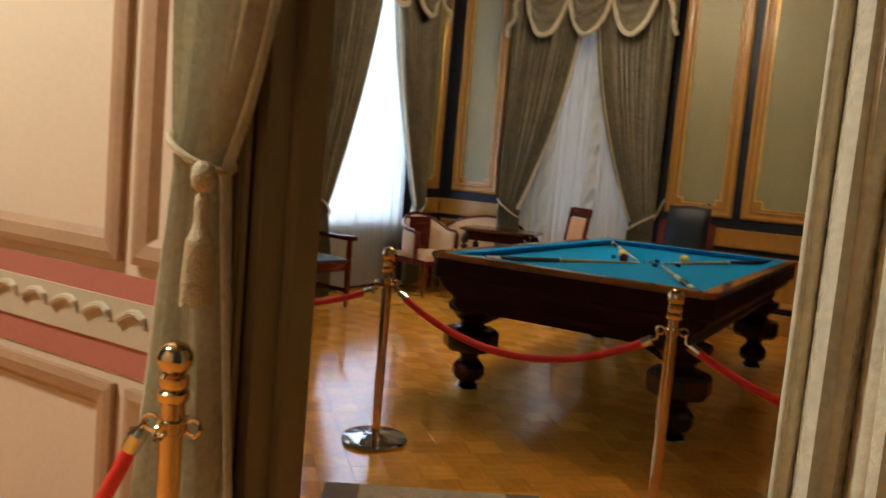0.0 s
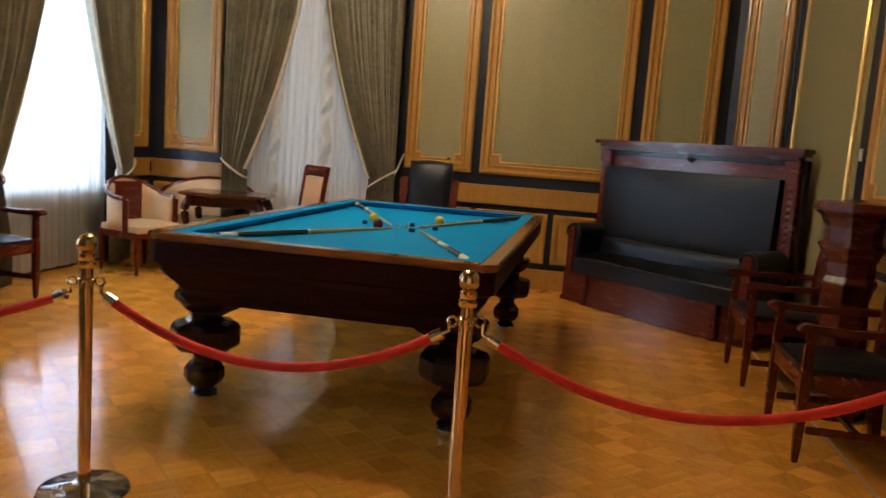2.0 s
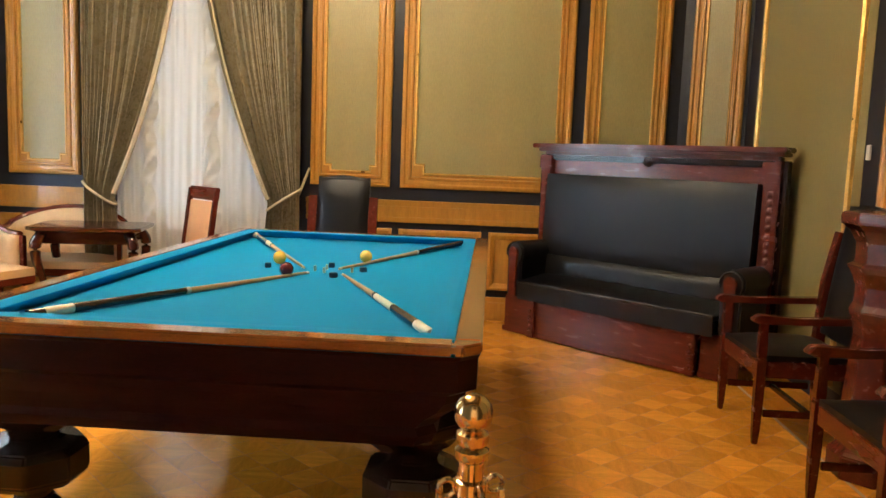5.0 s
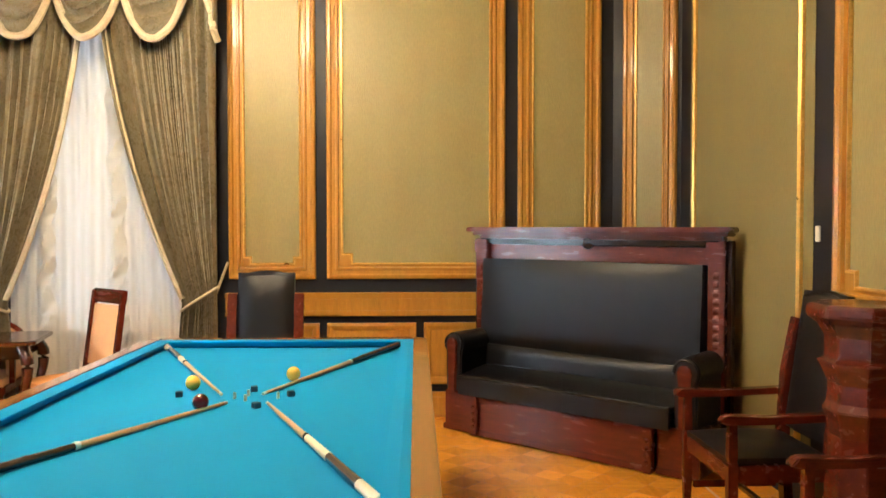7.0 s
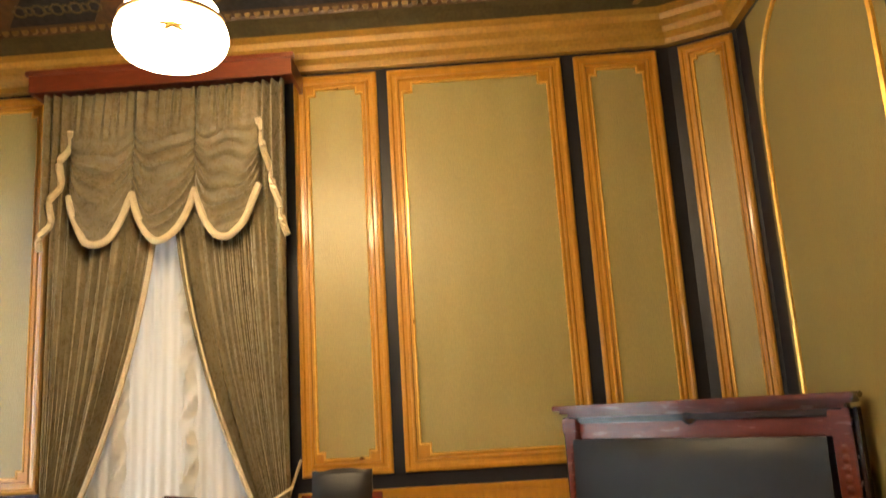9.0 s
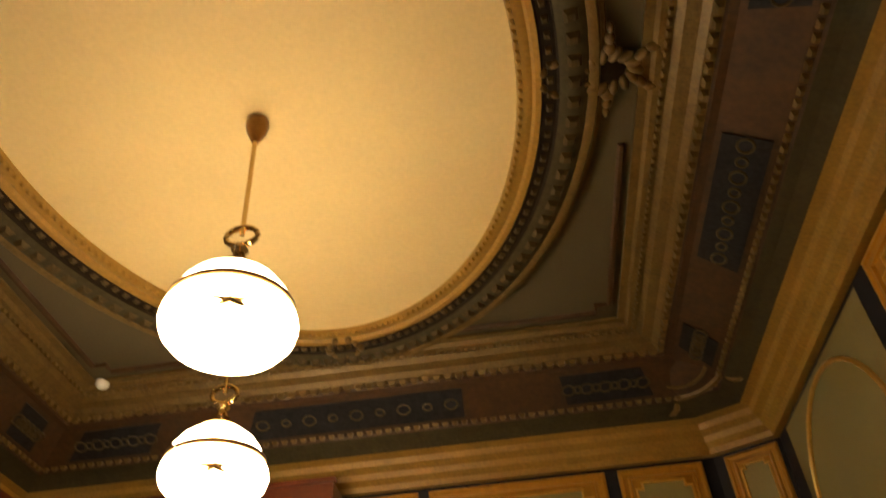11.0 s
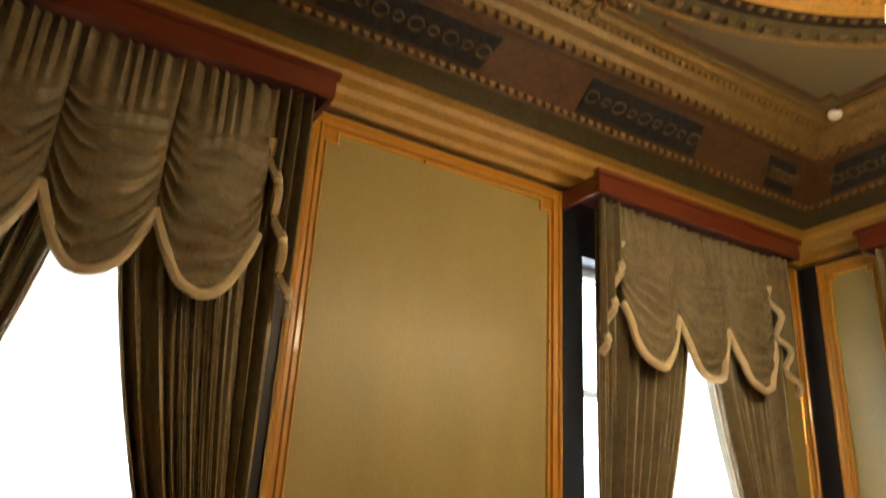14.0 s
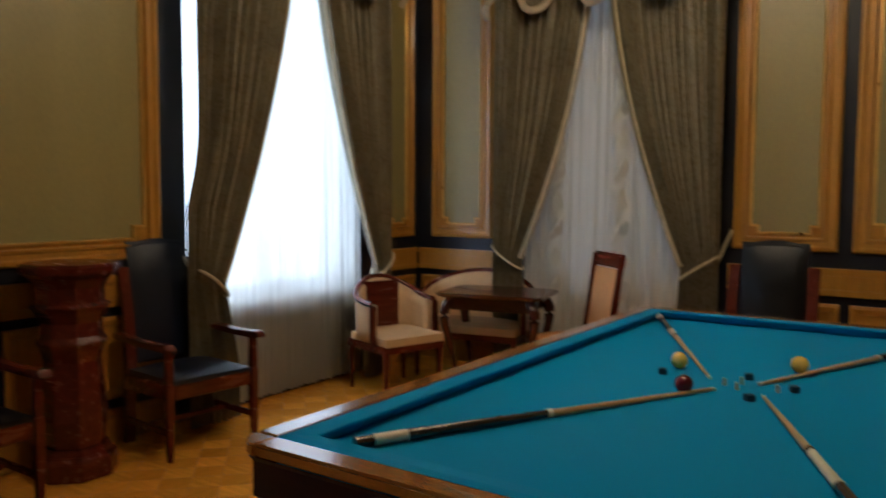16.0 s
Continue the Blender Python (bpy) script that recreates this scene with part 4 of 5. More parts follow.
# ---- billiard table ----
TX, TY = -0.718, 5.09
tb = thing("billiard_table", pose(TX, TY, 0, 0, 0, -0.8) @ Matrix.Diagonal((1, 1, 1.024, 1)), "large dark mahogany carom billiard table with blue-green cloth", "billiard table")
FX, FY, RW, CW = 0.72, 1.365, 0.077, 0.072
bed = boxes((-FX, FX, -FY, FY, 0.74, 0.795))
part("cloth_bed", bed, "cloth", tb, "blue-green cloth playing surface")


def octagon(hx, hy, c, z): return [Vector(p) for p in ((-hx + c, -hy, z), (hx - c, -hy, z), (hx, -hy + c, z), (hx, hy - c, z), (hx - c, hy, z), (-hx + c, hy, z), (-hx, hy - c, z), (-hx, -hy + c, z))]


# rails: four bars with clipped outer corners
for x0, x1, y0, y1 in ((-FX, FX, -FY - RW, -FY), (-FX, FX, FY, FY + RW), (-FX - RW, -FX, -FY, FY), (FX, FX + RW, -FY, FY)):
    part("rail", boxes((x0, x1, y0, y1, 0.803, 0.835)), "railwood", tb, "polished reddish rail", False, None, 0.007)
for sx in (-1, 1):
    for sy in (-1, 1):
        bm = bmesh.new()
        pts = [(sx * FX, sy * FY), (sx * (FX + RW), sy * FY), (sx * (FX + RW), sy * (FY + RW - 0.05)), (sx * (FX + RW - 0.05), sy * (FY + RW)), (sx * FX, sy * (FY + RW))]
        a = [bm.verts.new((x, y, 0.803)) for x, y in pts]
        b = [bm.verts.new((x, y, 0.8345)) for x, y in pts]
        bm.faces.new(a), bm.faces.new(b)
        for k in range(5):
            bm.faces.new((a[k], b[k], b[(k + 1) % 5], a[(k + 1) % 5]))
        part("rail_corner", bm, "railwood", tb, "clipped rail corner", False, None, 0.006)


def cushion(length):
    bm = bmesh.new()
    prof = ((0.0, 0.833), (0.028, 0.835), (CW, 0.832), (CW, 0.826), (0.045, 0.797), (0.0, 0.797))
    e = [[bm.verts.new((s * (length / 2 - d), d, z)) for d, z in prof] for s in (-1, 1)]
    n = len(prof)
    for k in range(n):
        bm.faces.new((e[0][k], e[1][k], e[1][(k + 1) % n], e[0][(k + 1) % n]))
    bm.faces.new(e[0]), bm.faces.new(e[1][::-1])
    return bm


for m, L_ in ((pose(0, -FY, 0), 2 * FX), (pose(0, FY, 0, 0, 0, 180), 2 * FX), (pose(-FX, 0, 0, 0, 0, -90), 2 * FY), (pose(FX, 0, 0, 0, 0, 90), 2 * FY)):
    part("cushion", cushion(L_ - 0.002), "cloth", tb, "cloth-covered cushion", False, m)
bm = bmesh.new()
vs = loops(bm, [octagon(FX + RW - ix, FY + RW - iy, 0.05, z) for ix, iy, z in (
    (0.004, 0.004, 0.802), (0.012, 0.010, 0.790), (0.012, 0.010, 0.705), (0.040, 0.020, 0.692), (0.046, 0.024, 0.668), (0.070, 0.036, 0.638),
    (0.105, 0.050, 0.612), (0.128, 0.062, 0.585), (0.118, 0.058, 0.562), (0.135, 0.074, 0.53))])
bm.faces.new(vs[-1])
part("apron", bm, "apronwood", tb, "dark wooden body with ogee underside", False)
for sx in (-1, 1):
    for sy in (-1, 1):
        lx, ly = sx * 0.62 - 0.02, sy * 1.12
        leg = part("leg", turned(((0.15, 0.535), (0.155, 0.50), (0.12, 0.46), (0.085, 0.44), (0.075, 0.405), (0.10, 0.395), (0.155, 0.385), (0.168, 0.36), (0.168, 0.285), (0.15, 0.262), (0.085, 0.25), (0.06, 0.235),
                                  (0.055, 0.205), (0.075, 0.19), (0.098, 0.16), (0.10, 0.12), (0.085, 0.09), (0.05, 0.075), (0.045, 0.06), (0.075, 0.05)), 8, math.pi / 8), "darkwood", tb, "massive turned leg with an octagonal drum", False, pose(lx, ly, 0), 0.006)
        part("caster", turned(((0.06, 0.002), (0.068, 0.012), (0.068, 0.035), (0.05, 0.052)), 20), "steel", leg, "metal foot", True)
        for a in range(2):
            bm = bmesh.new()
            pts = [(0.0, 0.53), (0.30, 0.53), (0.29, 0.51), (0.22, 0.50), (0.18, 0.47), (0.13, 0.45), (0.10, 0.43), (0.0, 0.43)]
            outline_prism(bm, pts, -0.05, 0.05)
            part("bracket", bm, "darkwood", tb, "scrolled bracket", False, pose(lx, ly, 0, 0, 0, (180 if sx > 0 else 0) if a == 0 else (-90 if sy > 0 else 90)), 0.006)


def cue(tip, end, forearm="butt", cap="bone", inlay=False, joint=0.50):
    """A cue from its tip to its butt, lying on the cloth."""
    a, b = Vector(tip), Vector(end)
    d = b - a
    L_ = d.length
    c = thing("billiard_cue", Matrix.Translation((a.x, a.y, 0.8145)) @ Matrix.Rotation(math.atan2(d.y, d.x), 4, "Z"), "billiard cue with pale shaft and dark butt lying on the cloth", "cue", "cues")

    def bar(nm, t0, t1, r0, r1, mt_, lab=""):
        part(nm, tube(bmesh.new(), [(t0 * L_, 0, r0 + 0.001), (t1 * L_, 0, r1 + 0.001)], [r0, r1], 12), mt_, c, lab, True)
    bar("tip", 0.0, 0.015, 0.0055, 0.006, "bone", "white tip")
    bar("shaft", 0.015, joint, 0.006, 0.0115, "maple", "pale shaft")
    bar("joint", joint, joint + 0.014, 0.0128, 0.0128, "butt" if forearm == "bone" else "bone", "joint ring")
    bar("forearm", joint + 0.014, 0.655, 0.012, 0.0135, forearm)
    bar("ring", 0.655, 0.665, 0.0142, 0.0142, "bone" if cap == "bone" else "butt", "narrow ring")
    bar("wrap", 0.665, 0.885, 0.0137, 0.0155, "butt", "dark wrapped butt")
    if inlay:
        bar("inlay", 0.885, 0.96, 0.0157, 0.0159, "bone", "pale inlay")
        bar("butt_cap", 0.96, 1.0, 0.0158, 0.016, "butt", "dark butt cap")
    else:
        bar("butt_cap", 0.885, 1.0, 0.0155, 0.016, cap, "butt cap")


cue((-0.71, 5.00), (-1.31, 3.86), "butt", "butt", True, 0.52)
cue((-0.555, 4.99), (-0.09, 3.86), "bone", "bone", False, 0.46)
cue((-0.765, 5.15), (-1.365, 6.40), "bone", "bone", False, 0.56)
cue((-0.60, 5.15), (-0.06, 6.385), "butt", "butt", False, 0.55)
for nm, x, y, mt_, lab in (("billiard_ball", -0.91, 5.27, "balliv", "yellowed ivory billiard ball on the cloth"), ("billiard_ball", -0.52, 5.45, "balliv", "yellowed ivory billiard ball on the cloth"),
                           ("billiard_ball", -0.785, 4.905, "ballred", "dark red billiard ball beside a cue")):
    bm = bmesh.new()
    bmesh.ops.create_uvsphere(bm, u_segments=28, v_segments=18, radius=0.031)
    b_ = part(nm, bm, mt_, None, "", True, pose(x, y, 0.8455))
    tagged(b_, lab, "billiard ball", "billiard balls")
for x, y, r in ((-0.65, 5.23, 10), (-0.585, 4.93, 40), (-0.485, 5.13, 25), (-0.93, 5.14, 15)):
    b_ = part("chalk_cube", boxes((-0.014, 0.014, -0.014, 0.014, 0, 0.022)), "chalk", None, "", False, pose(x, y, 0.8145, 0, 0, r), 0.002)
    tagged(b_, "small dark chalk cube on the cloth", "chalk cube", "chalk cubes")
for x, y, r in ((-0.70, 5.09, 70), (-0.65, 5.05, 10), (-0.655, 5.14, 80), (-0.53, 5.09, 20)):
    b_ = part("cue_peg", tube(bmesh.new(), [(0, 0, 0.006), (0, 0, 0.03)], 0.006, 8), "bone", None, "", True, pose(x, y, 0.810, 0, 0, r))
    tagged(b_, "small white peg standing on the cloth", "peg", "pegs")


# ---- pendant lamps ----
def pendant(x, y, zb):
    p = thing("pendant_lamp", pose(x, y, zb), "brass pendant lamp with a glowing opal glass dome", "pendant lamp", "pendant lamps")
    part("shade", turned(((0.06, 0.004), (0.165, 0.012), (0.236, 0.038), (0.274, 0.082), (0.288, 0.132), (0.281, 0.175), (0.262, 0.207)), 40), "opalbowl", p, "glowing opal glass bowl", True)
    part("band", turned(((0.262, 0.200), (0.274, 0.204), (0.270, 0.232), (0.250, 0.236)), 40), "bronze", p, "bronze band", True)
    part("dome", turned(((0.250, 0.233), (0.238, 0.285), (0.198, 0.342), (0.145, 0.385), (0.10, 0.398)), 40), "opal", p, "glowing opal dome", True)
    part("crown", turned(((0.10, 0.395), (0.115, 0.41), (0.09, 0.43), (0.05, 0.445), (0.055, 0.475), (0.035, 0.50), (0.025, 0.53), (0.04, 0.55), (0.03, 0.575), (0.018, 0.585)), 24), "brass", p, "turned brass crown", True)
    bm = bmesh.new()
    tube(bm, [(0.075 * math.cos(t), 0.0, 0.635 + 0.055 * math.sin(t)) for t in [k * math.pi / 8 for k in range(16)]], 0.014, 8, True)
    part("ring", bm, "brass", p, "brass ring", True)
    top = ZC - zb
    part("rod", turned(((0.012, 0.64), (0.012, top - 0.15), (0.016, top - 0.14)), 12), "brass", p, "", True)
    part("canopy", turned(((0.018, top - 0.15), (0.03, top - 0.12), (0.052, top - 0.07), (0.062, top - 0.02), (0.058, top + 0.01), (0.035, top + 0.018)), 24), "bronze", p, "pear-shaped bronze canopy", True)
    a0 = math.atan2(2.1 - y, 0 - x)
    bm = bmesh.new()
    for k in range(5):
        a = k * 2 * math.pi / 5 + 0.4
        tube(bm, [(0, 0, 0.004), (0.085 * math.cos(a), 0.055 * math.sin(a), 0.002)], [0.020, 0.005], 6)
    part("star", bm, "brass", p, "small brass star on the bowl", True, pose(0.272 * math.cos(a0), 0.272 * math.sin(a0), 0.070) @ Matrix.Rotation(a0, 4, "Z") @ pose(0, 0, 0, 0, 62, 0) @ pose(0, 0, 0, 0, 0, 90))
    return p


for (x, y), zb in zip(LAMPS, (3.47, 3.375)):
    pendant(x, y, zb)


# ---- leather armchairs ----
def armchair(m, leather="leather", label="dark mahogany armchair with black leather seat and high back"):
    """Front towards -y; its back leans to +y."""
    c = thing("leather_armchair", m, label, "armchair", "leather armchairs")
    w, d = 0.295, 0.26
    for s in (-1, 1):
        part("front_leg", turned(((0.018, 0.002), (0.024, 0.06), (0.030, 0.20), (0.033, 0.42), (0.026, 0.44), (0.030, 0.46), (0.026, 0.60), (0.032, 0.64)), 4, math.pi / 4), "mahogany", c, "", False, pose(s * (w - 0.02), -d, 0), 0.004)
        bm = bmesh.new()
        outline_prism(bm, [(0.0, 0.0), (0.045, 0.0), (0.02, 0.44), (0.035, 0.75), (0.085, 1.02), (0.045, 1.03), (-0.01, 0.75), (-0.03, 0.44)], -0.033, 0.033)
        part("back_post", bm, "mahogany", c, "", False, pose(s * (w - 0.064), d - 0.03, 0.002, 0, 0, 90), 0.004)
        bm = bmesh.new()
        outline_prism(bm, [(-0.33, 0.625), (-0.30, 0.655), (-0.1, 0.645), (0.25, 0.66), (0.25, 0.625), (-0.1, 0.612), (-0.30, 0.612)], -0.032, 0.032)
        part("armrest", bm, "mahogany", c, "curved armrest", False, pose(s * (w - 0.005), 0, 0.0, 0, 0, 90), 0.006)
        part("side_rail", boxes((min(s * (w - 0.045), s * (w - 0.01)), max(s * (w - 0.045), s * (w - 0.01)), -d + 0.03, d - 0.05, 0.34, 0.42), (min(s * (w - 0.035), s * (w - 0.015)), max(s * (w - 0.035), s * (w - 0.015)), -d + 0.03, d - 0.05, 0.14, 0.175)), "mahogany", c, "", False, None, 0.004)
    part("front_rail", boxes((-w + 0.05, w - 0.05, -d - 0.015, -d + 0.015, 0.34, 0.42)), "mahogany", c, "", False, None, 0.004)
    part("stretcher", boxes((-w + 0.05, w - 0.05, -0.012, 0.012, 0.145, 0.172)), "mahogany", c, "", False, None, 0.003)
    part("seat", pad(bmesh.new(), -w + 0.045, w - 0.045, -d - 0.01, d - 0.05, 0.40, 0.465, 0.035), leather, c, "stuffed leather seat", True)
    back = pose(0, d - 0.03, 0.48, -8, 0, 0)
    bm = bmesh.new()
    pad(bm, -w + 0.098, w - 0.098, 0.0, 0.70, -0.02, 0.035, 0.035)
    part("backrest", bm, leather, c, "padded leather backrest", True, back @ pose(0, 0, 0, 90, 0, 0) @ pose(0, 0, 0.0))
    part("back_panel", boxes((-w + 0.10, w - 0.10, 0.022, 0.04, -0.02, 0.68)), leather, c, "leather-covered back", False, back, 0.008)
    bm = bmesh.new()
    outline_prism(bm, [(-w + 0.10, 0.65)] + [((-w + 0.10) + (2 * w - 0.20) * k / 12, 0.685 + 0.03 * math.sin(math.pi * k / 12)) for k in range(13)] + [(w - 0.10, 0.65)], -0.02, 0.045)
    part("top_roll", bm, leather, c, "rolled leather top edge", True, back, 0.015)
    return c


CHAIR_R = "reddish mahogany armchair with black leather seat and back"
armchair(pose(1.70, 5.675, 0, 0, 0, -90), "leather", CHAIR_R)
armchair(pose(1.70, 4.47, 0, 0, 0, -90), "leather", CHAIR_R)
armchair(pose(-1.0, 7.2, 0, 0, 0, 0), "leather", "mahogany armchair with black leather back against the panelled wall")
armchair(pose(-3.79, 5.28, 0, 0, 0, 84), "blueleather", "dark armchair with blue-black leather beside the window")
armchair(pose(-3.80, 3.98, 0, 0, 0, 90), "leather", "dark armchair with black leather against the wall")


def pedestal(m, label):
    p = thing("pedestal", m, label, "pedestal", "pedestals")
    s = math.pi / 8
    part("base", turned(((0.21, 0.002), (0.21, 0.10), (0.18, 0.12), (0.17, 0.16)), 8, s), "mahogany", p, "", False, None, 0.006)
    part("shaft", turned(((0.15, 0.16), (0.165, 0.30), (0.15, 0.50), (0.14, 0.60), (0.155, 0.66), (0.175, 0.70), (0.155, 0.73), (0.15, 0.80), (0.18, 0.86), (0.20, 0.885), (0.165, 0.90), (0.165, 0.98), (0.20, 1.03)), 8, s), "mahogany", p, "octagonal tiered shaft", False, None, 0.004)
    part("top", turned(((0.20, 1.03), (0.23, 1.05), (0.245, 1.06), (0.245, 1.095), (0.235, 1.105)), 8, s), "mahogany", p, "flat octagonal top", False, None, 0.005)
    return p


pedestal(pose(1.84, 5.07, 0) @ Matrix.Diagonal((0.88, 0.88, 1.07, 1)), "octagonal reddish mahogany pedestal between two armchairs")
pedestal(pose(-3.86, 4.62, 0), "octagonal dark mahogany pedestal between two armchairs")

# ---- high-backed sofa across the corner ----
SW = 0.985
sf = thing("high_back_sofa", pose(1.232, 7.336, 0, 0, 0, -43), "high-backed mahogany sofa with black leather, set across the corner", "sofa")
part("plinth", boxes((-0.69, 0.69, -0.395, 0.08, 0.01, 0.29)), "mahogany", sf, "reddish wooden front board", False, None, 0.008)
part("plinth_moulding", boxes((-0.69, 0.69, -0.413, -0.396, 0.01, 0.05), (-0.69, 0.69, -0.410, -0.396, 0.255, 0.288)), "mahogany", sf, "", False, None, 0.004)
bm = bmesh.new()
grid(bm, 20, 16, lambda u, v: Vector(((2 * u - 1) * 0.80, -0.430 + 0.425 * min(1.0, max(0.0, v - 0.2) / 0.8), 0.292 + 0.135 * min(1.0, v / 0.2) + 0.05 * max(0.0, v - 0.2) / 0.8 + 0.022 * math.sin(math.pi * max(0.0, v - 0.2) / 0.8) * math.sin(math.pi * u) ** 0.5)))
seat = part("seat", bm, "leather", sf, "stuffed black leather seat", True)
bm = tube(bmesh.new(), [(x, -0.429, 0.425) for x in (-0.80, -0.4, 0.0, 0.4, 0.80)], 0.010, 8)
part("piping", bm, "leather", seat, "", True)
part("seat_base", boxes((-0.80, 0.80, -0.417, 0.07, 0.291, 0.41)), "leather", sf, "", False, None, 0.02)
part("lower_back", pad(bmesh.new(), -0.80, 0.80, 0.0, 0.20, -0.06, 0.12, 0.03, 12), "leather", sf, "lower leather roll of the back", True, pose(0, 0.0, 0.41, -5, 0, 0) @ pose(0, 0, 0, 90, 0, 0))
bk = pose(0, 0.0, 0.60, -3, 0, 0)
part("backrest", pad(bmesh.new(), -0.875, 0.835, 0.0, 0.655, -0.07, 0.085, 0.035, 14), "leather", sf, "padded black leather backrest", True, bk @ pose(0, 0, 0, 90, 0, 0))
part("back_frame", boxes((-SW + 0.06, SW - 0.06, 0.07, 0.105, 0.01, 1.42)), "mahogany", sf, "", False, None, 0.006)
part("frieze_moulding", boxes((-SW + 0.06, SW - 0.06, 0.0, 0.068, 1.375, 1.41), (-SW + 0.06, SW - 0.06, 0.02, 0.068, 1.365, 1.375)), "darkwood", sf, "dark moulding under the cornice", False, None, 0.004)
part("frieze", boxes((-SW + 0.08, SW - 0.08, 0.03, 0.068, 1.262, 1.363)), "mahogany", sf, "polished board above the backrest", False, None, 0.006)
part("cornice", boxes((-SW + 0.05, SW - 0.04, 0.0, 0.10, 1.41, 1.434)), "mahogany", sf, "lower cornice board", False, None, 0.005)
part("cornice", boxes((-SW + 0.01, SW + 0.01, -0.04, 0.10, 1.435, 1.459)), "mahogany", sf, "stepped cornice board", False, None, 0.006)
part("cornice", boxes((-SW - 0.03, SW + 0.03, -0.07, 0.10, 1.46, 1.495)), "mahogany", sf, "projecting cornice shelf", False, None, 0.007)
part("cartouche", turned(((0.05, 0.0), (0.05, 0.015), (0.03, 0.03), (0.012, 0.035)), 14), "darkwood", sf, "carved dark bracket", True, pose(0, 0.03, 1.39, 90, 0, 0))
for s in (-1, 1):
    part("side_post", boxes((min(s * (SW - 0.018), s * (SW + 0.01)), max(s * (SW - 0.018), s * (SW + 0.01)), 0.03, 0.10, 0.01, 1.41)), "darkwood", sf, "dark side of the high back", False, None, 0.005)
    part("pilaster", boxes((min(s * (SW - 0.13), s * (SW - 0.02)), max(s * (SW - 0.13), s * (SW - 0.02)), 0.0, 0.068, 0.01, 1.41)), "mahogany", sf, "", False, None, 0.006)
    part("capital", boxes((min(s * (SW - 0.135), s * (SW - 0.015)), max(s * (SW - 0.135), s * (SW - 0.015)), -0.02, -0.001, 1.30, 1.40), (min(s * (SW - 0.125), s * (SW - 0.025)), max(s * (SW - 0.125), s * (SW - 0.025)), -0.012, -0.001, 1.24, 1.299)), "mahogany", sf, "stepped block under the cornice", False, None, 0.005)
    for k in range(9):
        bm = bmesh.new()
        z = 0.73 + k * 0.055
        pad(bm, s * (SW - 0.075) - 0.022, s * (SW - 0.075) + 0.022, z, z + 0.048, 0.0, 0.004, 0.009, 4)
        bmesh.ops.transform(bm, matrix=pose(0, 0, 0, 90, 0, 0), verts=bm.verts)
        part("carved_leaf", bm, "mahogany", sf, "", True)
    # panelled block under the arm, and a beaded post where it meets the front board
    ab = part("arm_block", boxes((min(s * 0.70, s * 0.965), max(s * 0.70, s * 0.965), -0.380, 0.06, 0.01, 0.30)), "mahogany", sf, "", False, None, 0.008)
    part("block_moulding", boxes((min(s * 0.70, s * 0.97), max(s * 0.70, s * 0.97), -0.395, -0.381, 0.01, 0.05)), "mahogany", ab, "", False, None, 0.004)
    cp = part("corner_post", boxes((s * 0.66 - 0.03, s * 0.66 + 0.03, -0.433, -0.414, 0.01, 0.288)), "mahogany", sf, "", False, None, 0.005)
    for k in range(4):
        part("bead", turned(((0.016, 0.0), (0.014, 0.006), (0.007, 0.011), (0.001, 0.012)), 10), "mahogany", cp, "", True, pose(s * 0.66, -0.433, 0.075 + k * 0.046, 90, 0, 0))
    # rolled leather arm, its upright wooden scroll and the nailed edge
    roll = [(0.088 * math.cos(a), 0.335 + 0.088 * math.sin(a)) for a in [math.radians(-35 + k * 250 / 18) for k in range(19)]]
    bm = bmesh.new()
    outline_prism(bm, [(-0.07, 0.0), (0.07, 0.0)] + roll, -0.385, 0.0)
    arm = part("arm", bm, "leather", sf, "rolled black leather arm", True, pose(s * 0.88, 0, 0.302), 0.012)
    bm = bmesh.new()
    outline_prism(bm, [(-0.034, 0.0), (0.034, 0.0), (0.036, 0.26)] + [(0.045 * math.cos(a), 0.335 + 0.05 * math.sin(a)) for a in [k * math.pi / 10 for k in range(0, 11)]] + [(-0.036, 0.26)], -0.407, -0.386)
    part("arm_front", bm, "mahogany", arm, "carved wooden arm front", False, None, 0.006)
    bm = bmesh.new()
    tube(bm, [(0.074 * math.cos(a), -0.389, 0.335 + 0.076 * math.sin(a)) for a in [math.radians(-20 + k * 220 / 20) for k in range(21)]], 0.007, 6)
    part("piping", bm, "leather", arm, "", True)

